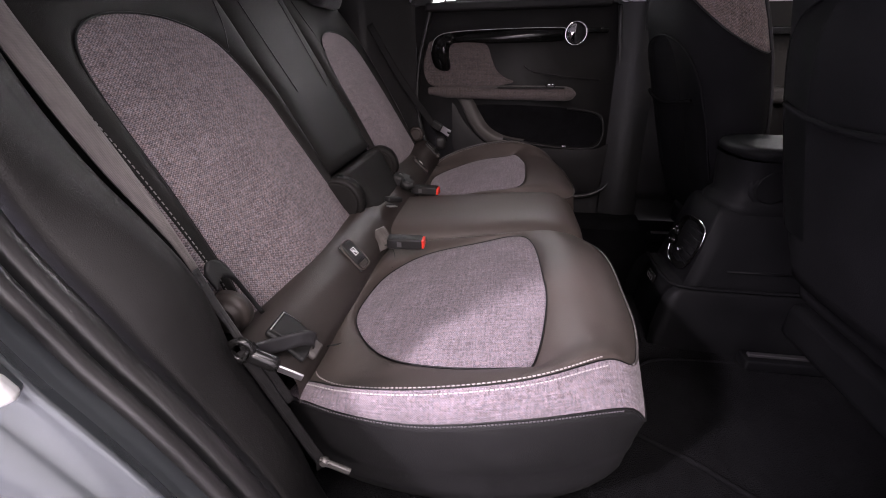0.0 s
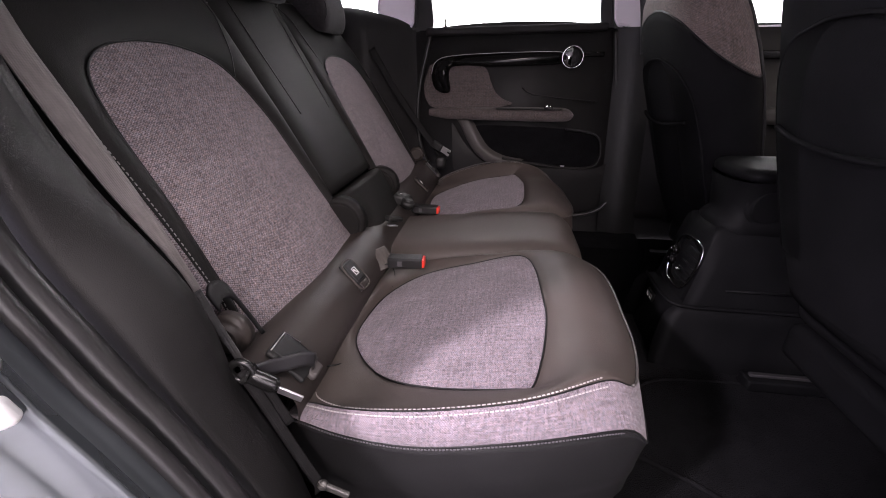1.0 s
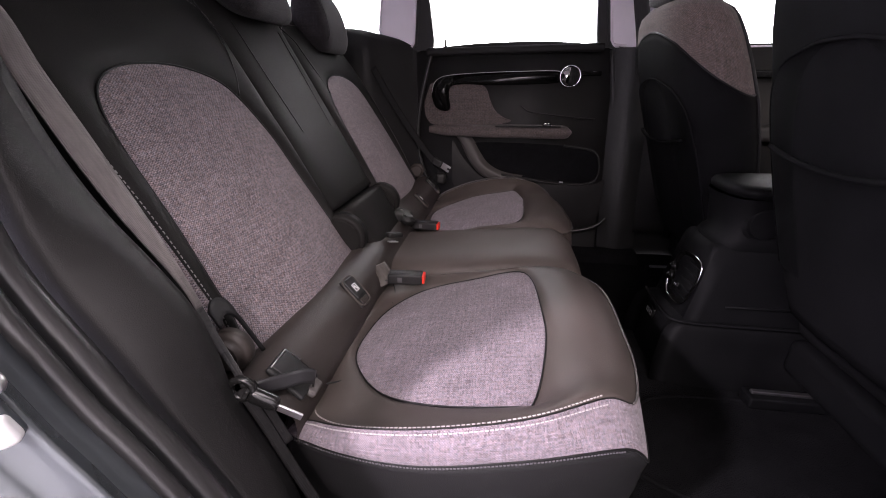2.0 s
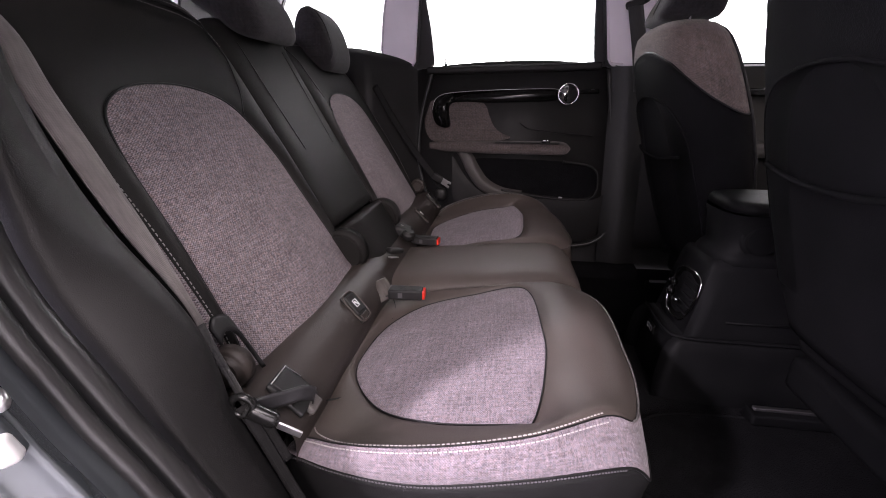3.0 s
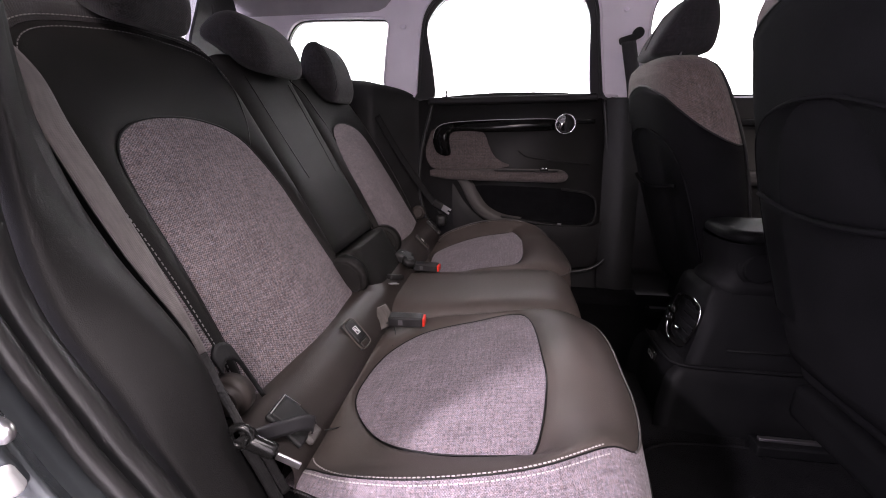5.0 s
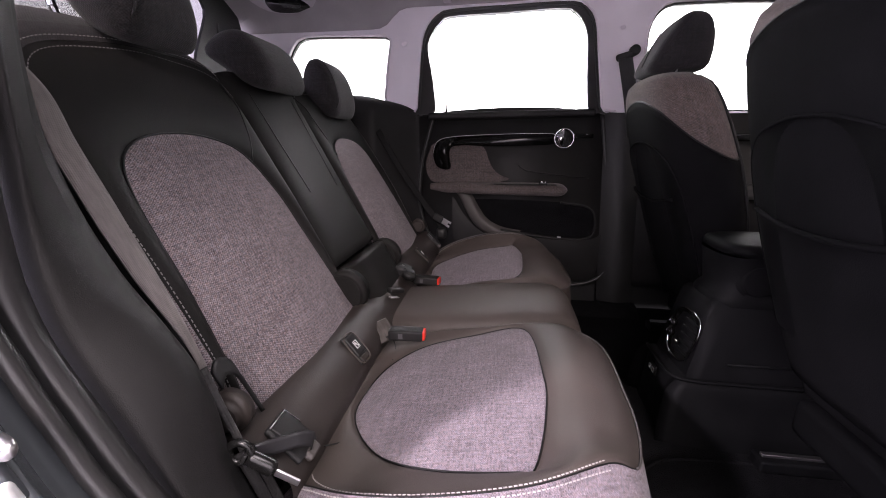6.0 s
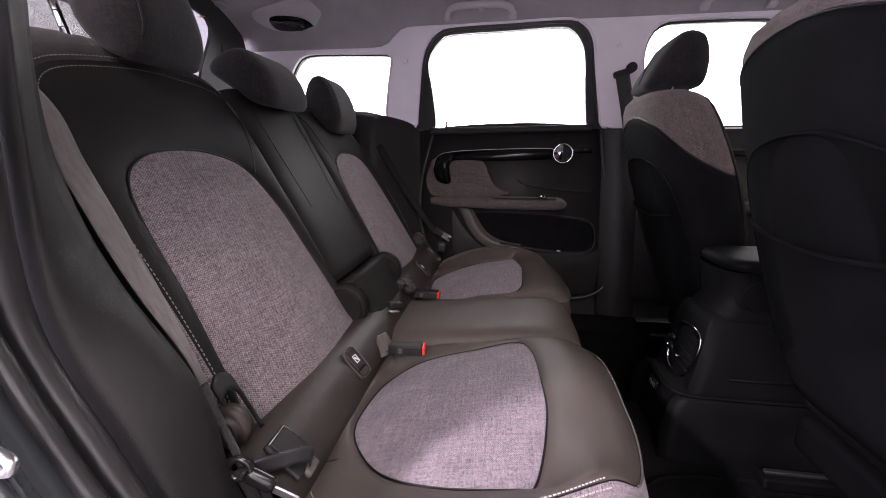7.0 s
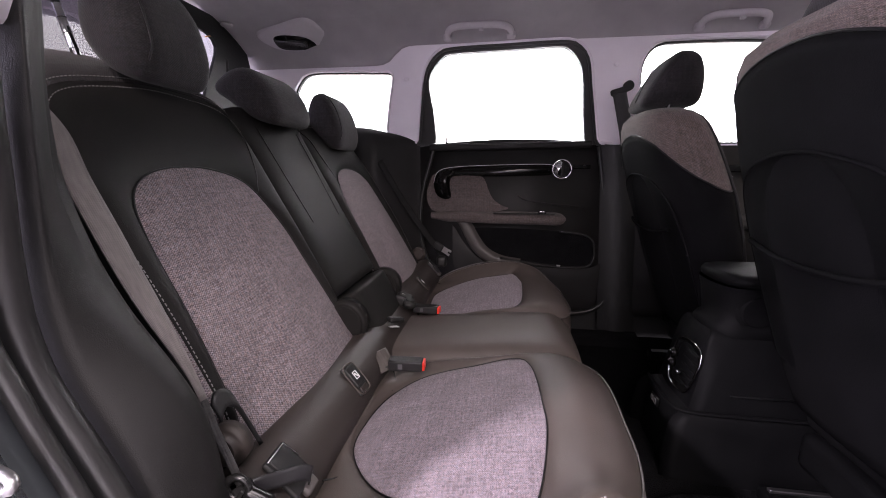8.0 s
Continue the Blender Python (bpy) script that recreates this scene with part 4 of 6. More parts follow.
def outer_seat(side, lift, head_y):
    word = "near" if side < 0 else "far"
    seat = thing("rear_seat", "black leatherette outer rear seat, grey cloth inserts, " + ("raised headrest" if lift > 0.02 else "lowered headrest"),
                 "car seat", "rear seats", at=(-0.1, side * 0.4, 0.06))

    def R(ctrl, m=7):
        return ring([(x, side * s, z) for x, s, z in ctrl], m)

    # cushion: cloth insert, leatherette top, cloth side band, black skirt
    ins = R([(-0.222, 0.285, 0.278), (-0.246, 0.375, 0.273), (-0.238, 0.468, 0.279), (-0.172, 0.556, 0.291), (-0.08, 0.597, 0.313), (0.035, 0.605, 0.332), (0.060, 0.600, 0.338), (0.083, 0.50, 0.343), (0.090, 0.39, 0.346),
             (0.067, 0.192, 0.339), (-0.05, 0.185, 0.311), (-0.16, 0.20, 0.283)])
    mid = R([(-0.244, 0.25, 0.294), (-0.258, 0.36, 0.291), (-0.251, 0.50, 0.292), (-0.19, 0.615, 0.305), (-0.085, 0.647, 0.336), (0.040, 0.643, 0.362), (0.115, 0.608, 0.371), (0.156, 0.525, 0.354), (0.165, 0.39, 0.356),
             (0.142, 0.180, 0.350), (-0.05, 0.168, 0.322), (-0.18, 0.174, 0.294)])
    rim = R([(-0.275, 0.155, 0.262), (-0.283, 0.36, 0.260), (-0.270, 0.58, 0.272), (-0.225, 0.645, 0.309), (-0.10, 0.682, 0.351), (0.04, 0.670, 0.373), (0.148, 0.606, 0.361), (0.204, 0.558, 0.324), (0.232, 0.40, 0.317),
             (0.210, 0.160, 0.316), (-0.03, 0.152, 0.316), (-0.2, 0.152, 0.288)])
    low = R([(-0.31, 0.15, 0.26), (-0.325, 0.36, 0.25), (-0.30, 0.60, 0.265), (-0.236, 0.658, 0.284), (-0.10, 0.684, 0.296), (0.04, 0.679, 0.319), (0.176, 0.630, 0.305), (0.230, 0.574, 0.240), (0.243, 0.40, 0.255),
             (0.215, 0.158, 0.265), (-0.03, 0.15, 0.27), (-0.2, 0.15, 0.25)])
    knee = R([(-0.31, 0.15, 0.15), (-0.33, 0.36, 0.15), (-0.31, 0.60, 0.16), (-0.24, 0.646, 0.165), (-0.10, 0.662, 0.165), (0.05, 0.656, 0.17), (0.198, 0.606, 0.180), (0.224, 0.52, 0.165), (0.228, 0.38, 0.16),
              (0.198, 0.158, 0.16), (-0.03, 0.15, 0.15), (-0.2, 0.15, 0.15)])
    foot = R([(-0.30, 0.16, 0.075), (-0.31, 0.36, 0.075), (-0.29, 0.56, 0.075), (-0.225, 0.60, 0.065), (-0.10, 0.610, 0.050), (0.035, 0.602, 0.050), (0.148, 0.565, 0.055), (0.182, 0.48, 0.055), (0.188, 0.37, 0.055), (0.172, 0.17, 0.06),
              (-0.03, 0.16, 0.06), (-0.2, 0.16, 0.075)])
    top = between(ins, rim, 16, mid)
    # the leatherette rolls down into the seam round the insert, and creases softly
    nrm = np.array((0, 0.15 * side, 1.0))
    for i, d in ((0, -0.004), (1, -0.0005)):
        top[i] = top[i] + nrm * d
    top[16] = top[16] - nrm * 0.0012
    for i in range(2, 14):
        top[i] = np.array([p + nrm * 0.0016 * noise.noise(Vector((p[0] * 22, p[1] * 9, 0.7 + side))) for p in top[i]])
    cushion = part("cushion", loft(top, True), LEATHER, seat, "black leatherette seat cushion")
    part("cloth_insert", patch(ins, (-0.22, 0, 0.975), 0.010, 16, 0.002, ((1, 0, 0), (0, 1, 0))), CLOTH, cushion, "heathered grey cloth insert")
    part("insert_seam", tube(ins + nrm * -0.0006, 0.0012, 6, True), SKIRT, cushion)
    band = between(rim, low, 8, bulge=(0, side * 0.007, 0.0), power=0.7)
    a0, a1 = 7 * 2 - 2, 7 * 7 + 3
    part("side_band", loft([r[a0:a1] for r in band]), CLOTH, cushion, "heathered grey cloth side band")
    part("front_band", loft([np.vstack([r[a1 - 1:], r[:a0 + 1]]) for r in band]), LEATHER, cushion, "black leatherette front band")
    part("rim_seam", tube(rim[a0:a1] + np.array((0, 0, 0.0004)), 0.0011, 6), SKIRT, cushion)
    low2 = low + np.array((0, -side * 0.001, 0))
    skirt_rows = between(low2, knee, 8, bulge=(0.003, side * 0.004, 0)) + between(knee, foot, 6, bulge=(0.006, side * 0.012, -0.008))[1:]
    part("skirt", loft(skirt_rows, True, True), SKIRT, cushion, "black vinyl skirt")
    lo, hi = 7 * 2 + 3, 7 * 6 + 1
    up_line = (0.6 * top[14] + 0.4 * top[15])[lo:hi]
    part("stitching", joined(stitches([up_line + (0, 0, 0.0004)], (0, 0.35 * side, 0.94), 0.0060, 0.0043, 0.0009), stitches([(0.35 * band[0] + 0.65 * band[1])[lo:hi] + (0, side * 0.0012, 0)], (0, side * 0.9, 0.4), 0.0060, 0.0045, 0.0009)), THREAD, cushion, "white double stitching")
    part("seam_stitching", stitches([(0.75 * skirt_rows[0] + 0.25 * skirt_rows[1])[lo:hi] + (0, side * 0.0012, 0)], (0, side, 0.1)), GREYTHREAD, cushion, "dark grey stitching")
    part("welt", tube(low[lo - 3:hi + 14], 0.0020, 6), SKIRT, cushion)
    part("piping", tube((rim + np.array((0.0015, 0, 0.0005)))[7 * 7 - 2:7 * 10], 0.0019, 6), PIPING, cushion, "thin grey piping round the front edge")
    if side > 0:
        part("rim_piping", tube(rim[7 * 2:7 * 7] + np.array((0, 0, 0.0035)), 0.0022, 6), PIPING, cushion, "thin grey piping round the outer edge")
    # dark lines along the creases that run out of the insert's corners
    for ctrl in ([(-0.215, 0.515, 0.283), (-0.235, 0.545, 0.294), (-0.258, 0.56, 0.297)], [(-0.222, 0.275, 0.284), (-0.225, 0.235, 0.293), (-0.24, 0.20, 0.297)]):
        part("crease", tube([(x, side * s, z) for x, s, z in curve(ctrl, 10)], 0.0013, 6), SKIRT, cushion)

    # panel in the bight between cushion and backrest
    rows = []
    for s in np.linspace(0.172, 0.655, 30):
        rows.append([(x, side * s, z) for x, z in curve([(-0.38, 0.35), (-0.335, 0.372), (-0.308, 0.371), (-0.284, 0.358), (-0.264, 0.336), (-0.253, 0.312), (-0.256, 0.275)], 16)])
    panel = part("bight_panel", loft(rows), MIDLEATHER, seat, "black leatherette strip under the backrest")
    m = pose(-0.2745, side * 0.350, 0.3505, 0, 47, side * 8)
    rec = part("release_button", rbox((0.066, 0.042, 0.006), m, 0.003, 4), PLASTIC, panel, "black seat release button in a bezel")
    part("bezel", tube([m @ Vector((0.033 * math.copysign(abs(math.cos(a)) ** 0.5, math.cos(a)), 0.021 * math.copysign(abs(math.sin(a)) ** 0.5, math.sin(a)), 0.003)) for a in np.linspace(0, 2 * math.pi, 41)[:-1]], 0.0018, 8, True), LEATHER, rec)
    part("key", rbox((0.046, 0.032, 0.006), m @ pose(-0.007, 0, 0.0035), 0.003), PLASTIC, rec)
    part("lip", rbox((0.012, 0.026, 0.005), m @ pose(0.0245, 0, 0.0025), 0.0024), MIDLEATHER, rec, "grey-brown thumb lip")
    icon = joined(*[rbox(s, m @ pose(px, py, 0.0068, 0, 0, tw), 0) for s, px, py, tw in (((0.0150, 0.0016, 0.0006), -0.006, -0.0055, 0), ((0.0150, 0.0016, 0.0006), -0.006, 0.0055, 0), ((0.0016, 0.0125, 0.0006), -0.0135, 0, 0),
                                                                                     ((0.0016, 0.0125, 0.0006), 0.0015, 0, 0), ((0.0085, 0.0030, 0.0006), -0.0045, 0.0012, 28), ((0.0050, 0.0030, 0.0006), -0.0085, -0.0018, -30))])
    part("pictogram", icon, WHITE, rec, "white pictogram of plain shapes", False)
    m = pose(-0.2765, side * 0.606, 0.3525, 0, 45, 0)
    cover = part("anchor_cover", rbox((0.066, 0.052, 0.009), m, 0.004), PLASTIC, panel, "black child-seat anchor cover")
    part("flap", rbox((0.042, 0.038, 0.006), m @ pose(-0.008, 0, 0.005, 0, -5, 0), 0.002), PLASTIC, cover)
    part("rib", tube([m @ Vector(p) for p in ((-0.030, -0.021 * side * -1, 0.0065), (-0.031, 0.018 * side * -1, 0.0065), (-0.004, 0.0225 * side * -1, 0.0065))], 0.0010, 6), STEEL, cover, "thin bright edge")
    part("corner", rbox((0.018, 0.030, 0.012), m @ pose(0.036, side * -0.006, -0.001), 0.005), PIPING, cover, "grey corner of the cover")

    # backrest
    def B(ctrl, m=6):
        return ring([on_back(a, side * s, n) for a, s, n in ctrl], m)

    jin = B([(0.0, 0.582, 0.0), (0.075, 0.578, 0.002), (0.214, 0.562, 0.003), (0.341, 0.550, 0.0), (0.41, 0.530, -0.001), (0.447, 0.485, -0.002), (0.463, 0.413, -0.003), (0.457, 0.322, -0.002), (0.419, 0.246, 0.0), (0.321, 0.206, 0.0),
             (0.227, 0.196, 0.0), (0.124, 0.187, 0.0), (0.03, 0.180, 0.0), (-0.012, 0.205, 0.008), (-0.012, 0.40, 0.020)])
    jmid = B([(-0.012, 0.592, 0.0), (0.075, 0.589, 0.008), (0.214, 0.580, 0.014), (0.341, 0.574, 0.012), (0.46, 0.566, 0.006), (0.53, 0.525, 0.004), (0.555, 0.413, 0.004), (0.55, 0.30, 0.006), (0.50, 0.20, 0.008), (0.33, 0.175, 0.010),
              (0.227, 0.172, 0.010), (0.124, 0.170, 0.008), (0.02, 0.169, 0.004), (-0.026, 0.19, 0.002), (-0.030, 0.40, 0.012)])
    stl = B([(-0.02, 0.600, -0.01), (0.075, 0.600, 0.004), (0.214, 0.599, 0.010), (0.341, 0.599, 0.006), (0.48, 0.598, -0.004), (0.585, 0.556, -0.012), (0.627, 0.44, -0.014), (0.638, 0.30, -0.012), (0.605, 0.150, -0.012), (0.40, 0.150, -0.008),
             (0.25, 0.152, -0.008), (0.12, 0.154, -0.008), (0.0, 0.158, -0.010), (-0.034, 0.17, -0.016), (-0.036, 0.40, -0.012)])
    crest = B([(-0.02, 0.622, -0.05), (0.075, 0.628, -0.045), (0.214, 0.630, -0.04), (0.341, 0.628, -0.045), (0.52, 0.618, -0.06), (0.658, 0.588, -0.065), (0.708, 0.45, -0.06), (0.708, 0.30, -0.06), (0.668, 0.152, -0.06), (0.42, 0.146, -0.05),
               (0.25, 0.148, -0.05), (0.12, 0.150, -0.05), (-0.01, 0.154, -0.05), (-0.05, 0.17, -0.06), (-0.055, 0.40, -0.06)])
    rear = B([(-0.03, 0.615, -0.15), (0.075, 0.62, -0.15), (0.214, 0.62, -0.15), (0.341, 0.62, -0.15), (0.52, 0.61, -0.15), (0.645, 0.585, -0.14), (0.693, 0.45, -0.14), (0.692, 0.30, -0.14), (0.655, 0.155, -0.14), (0.42, 0.15, -0.15),
              (0.25, 0.15, -0.15), (0.12, 0.15, -0.15), (-0.01, 0.155, -0.15), (-0.04, 0.17, -0.15), (-0.05, 0.40, -0.15)])
    face = between(jin, stl, 16, jmid)
    for i, d in ((0, -0.004), (1, -0.001), (16, -0.001)):
        face[i] = face[i] + OUT * d
    back_part = part("backrest", loft(face, True), SHADELEATHER, seat, "black leatherette backrest")
    part("cloth_insert", patch(jin, tuple(OUT), 0.010, 16, 0.002, (tuple(UP), (0, 1, 0))), CLOTH_BACK, back_part, "heathered grey cloth insert")
    part("insert_seam", tube(jin + OUT * -0.0008, 0.0017, 6, True), SKIRT, back_part)
    wrap = between(stl, crest, 8, bulge=tuple(OUT * 0.012), power=0.8)
    part("border", loft([np.vstack([r[6 * 8 + 4:], r[:6 * 5 - 5]]) for r in wrap[:4]]), CLOTH_BACK, back_part, "grey cloth border round the backrest")
    part("top_border", joined(loft([r[6 * 5 - 6:6 * 8 + 5] for r in wrap[:4]]), loft([r[6 * 5 - 2:6 * 8 + 5] for r in wrap[3:]])), HEADCLOTH, back_part, "charcoal cloth over the top of the backrest")
    # Side is coloured black to paint the shadowed gap beside the belt.
    part("side", loft([np.vstack([r[6 * 8 + 4:], r[:6 * 5 - 1]]) for r in wrap[3:]]), SKIRT, back_part, "backrest side, coloured black for the shaded gap by the belt")
    part("shell", loft(between(crest, rear, 4), True, True), CARPET, back_part, "black carpeted back")
    a, b = 6 * 0 + 4, 6 * 8 + 2
    part("stitching", joined(stitches([(0.5 * face[14] + 0.5 * face[15])[a:b] + OUT * 0.0006], tuple(OUT), 0.0075, 0.0050, 0.0007), stitches([(0.2 * wrap[0] + 0.8 * wrap[1])[a:b] + OUT * 0.0008], tuple(OUT), 0.0075, 0.0050, 0.0007)), DULLTHREAD, back_part,
         "white double stitching")
    part("shoulder_seam", tube([on_back(q, side * s, n + 0.0005) for q, s, n in curve([(0.40, 0.232, 0.002), (0.45, 0.205, 0.008), (0.52, 0.182, 0.009), (0.56, 0.182, 0.004), (0.61, 0.16, -0.010)], 16)], 0.0016, 6), SKIRT, back_part)

    # hinge covers at the foot of the backrest
    for s, dx, wide, rr in ((0.630, -0.344, 0.036, 0.029), (0.165, -0.366, 0.050, 0.056)):
        part("hinge_cover", disc(rr, wide, pose(dx, side * s, 0.404 if s > 0.4 else 0.396, 90), 56, 0.009), SHADELEATHER if s < 0.4 else MIDLEATHER, seat, "rounded black hinge drum")

    # headrest on two chrome posts
    prof = [(-0.560, 0.835), (-0.545, 0.885), (-0.565, 0.965), (-0.605, 1.016), (-0.645, 1.012), (-0.668, 0.96), (-0.668, 0.90), (-0.640, 0.858), (-0.600, 0.838)]
    sh = (-0.18 * lift, 0.0, 0.75 * lift)
    head = part("headrest", headrest_bm(prof, head_y[0], head_y[1], round_by=0.055, shift=sh), HEADCLOTH, seat, "charcoal cloth headrest")
    if lift:
        for s in (0.325, 0.425):
            post = part("post", tube([(-0.700, side * s, 0.900), (-0.748, side * s, 1.065)], 0.0065, 14), CHROME, head, "chrome headrest post")
            for k in range(4):
                f = 0.36 + 0.15 * k
                part("notch", disc(0.0068, 0.0022, pose(-0.700 - 0.048 * f, side * s, 0.900 + 0.165 * f, 0, -16.2, 0), 16, 0.0004), PLASTIC, post)
    pc = curve([(x, z) for x, z in prof], 36, True).mean(0)
    pip = [(float(pc[0] + (p[0] - pc[0]) * 0.955) + sh[0], head_y[0] + w, float(pc[1] + (p[1] - pc[1]) * 0.955) + sh[2]) for w in (0.028,) for p in curve([(-0.551, 0.86), (-0.541, 0.89), (-0.560, 0.965), (-0.60, 1.017), (-0.64, 1.014)], 24)]
    part("piping", tube(pip, 0.0018, 6), SKIRT, head)
    return seat


outer_seat(-1, 0.097, (-0.462, -0.270))
outer_seat(1, 0.0, (0.282, 0.508))


def middle_seat():
    seat = thing("middle_rear_seat", "narrow middle rear seat in plain black leatherette with folded-up armrest", "car seat", "rear seats", at=(-0.1, 0, 0.06))
    rows = []
    side_prof = [(-0.150, 0.12), (-0.149, 0.25), (-0.145, 0.305), (-0.128, 0.333), (-0.09, 0.343), (0.0, 0.345), (0.09, 0.343), (0.128, 0.333), (0.145, 0.305), (0.149, 0.25), (0.150, 0.12)]
    prof = curve([(y, z) for y, z in side_prof], 44)
    for q in np.linspace(0, 1, 40):
        x = -0.31 + 0.53 * q
        drop = -0.030 + 0.036 * min(1.0, q / 0.75)
        roll = max(0.0, (x - 0.14) / 0.08)
        k = 0.075 * (1 - math.sqrt(max(0.0, 1 - min(roll, 1.0) ** 2)))
        rows.append([(x - 0.0, y * (1 - 0.05 * roll), max(0.12, z + drop - k) + 0.0012 * noise.noise(Vector((x * 14, y * 14, 3.0)))) for y, z in prof])
    for zz, xx in ((0.22, 0.222), (0.17, 0.215), (0.12, 0.19), (0.08, 0.15)):
        rows.append([(xx, y * 0.95, min(zz, z)) for y, z in prof])
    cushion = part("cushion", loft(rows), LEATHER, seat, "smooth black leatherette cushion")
    part("piping", tube(curve([(0.19, -0.149, 0.24), (0.206, -0.142, 0.285), (0.190, -0.139, 0.312), (0.15, -0.139, 0.331)], 18), 0.0018, 6), LEATHER, cushion)
    # backrest: folded armrest above a lower block
    def slab(a0, a1, y0, y1, n0, n1, rnd):
        rows = []
        for i in range(25):
            q = i / 24
            a = a0 + (a1 - a0) * q
            e = min(q, 1 - q) * (a1 - a0) / rnd
            k = math.sqrt(max(0.0, 1 - (1 - min(e, 1.0)) ** 2))
            row = []
            for j in range(33):
                th = math.pi * j / 32
                cx, sx = math.cos(th), math.sin(th)
                yy = (abs(cx) ** 0.42) * (1 if cx > 0 else -1)
                row.append(on_back(a, 0.5 * (y0 + y1) + 0.5 * (y1 - y0) * yy, n0 + (n1 - n0) * k * (abs(sx) ** 0.22)))
            rows.append(row)
        return loft(rows)

    back_part = part("backrest", slab(0.086, 0.645, -0.160, 0.166, -0.10, 0.010, 0.016), SHADELEATHER, seat, "black leatherette backrest that folds as an armrest")
    part("lower_block", slab(-0.045, 0.103, -0.135, 0.148, -0.10, 0.040, 0.010), SHADELEATHER, seat, "black lower block under the armrest")
    for sgn in (-1, 1):
        part("crease", tube([on_back(a, y, 0.0097) for a, y in ((0.30, sgn * 0.085), (0.45, sgn * 0.095), (0.57, sgn * 0.10))], 0.0010, 6), SKIRT, back_part)
    prof = [(-0.555, 0.876), (-0.545, 0.91), (-0.568, 0.965), (-0.615, 1.005), (-0.66, 1.006), (-0.705, 0.98), (-0.712, 0.955), (-0.67, 0.925), (-0.605, 0.882)]
    head = part("headrest", headrest_bm(prof, -0.125, 0.114, round_by=0.06), HEADCLOTH, seat, "low charcoal cloth headrest")


middle_seat()
# dark carpeted backing under and behind the seats
fixed("seat_pan", joined(plate([(-0.42, -0.66), (0.12, -0.66), (0.12, 0.70), (-0.42, 0.70)], "z", 0.03, 0.075), plate([(-0.66, 0.0), (0.66, 0.0), (0.66, 0.42), (-0.66, 0.42)], "x", -0.46, -0.43)), CARPET, "black carpeted seat pan under the rear bench", "seat pan", False)


# ---- belts ----
def belt_buckle(x, y, z, yaw, tip, nm="seat_belt_buckle", pitch=0.0):
    m = pose(x, y, z, 0, pitch, yaw)
    b = thing(nm, "black seat belt buckle with a red release button", "belt buckle", "belt buckles", at=(x, y, z))
    part("housing", rbox((0.078, 0.032, 0.024), m @ pose(-0.039, 0, 0), 0.004), PLASTIC, b)
    part("button", rbox((0.008, 0.027, 0.019), m @ pose(0.001, 0, 0), 0.002), RED, b, "red release button")
    part("stalk", strap([m @ Vector((-0.065, 0, 0)), m @ Vector((-0.085, 0, -0.006)), m @ Vector((-0.115, 0, -0.03))], [(0, 0.013, 0)] * 3, 0.002), WEBDARK, b)
    part("mark", rbox((0.010, 0.012, 0.0006), m @ pose(-0.050, -0.0162, 0, 90), 0), GREYTHREAD, b, "", False)


belt_buckle(-0.160, -0.232, 0.330, 3, 1)
belt_buckle(-0.180, 0.120, 0.335, -6, 1)


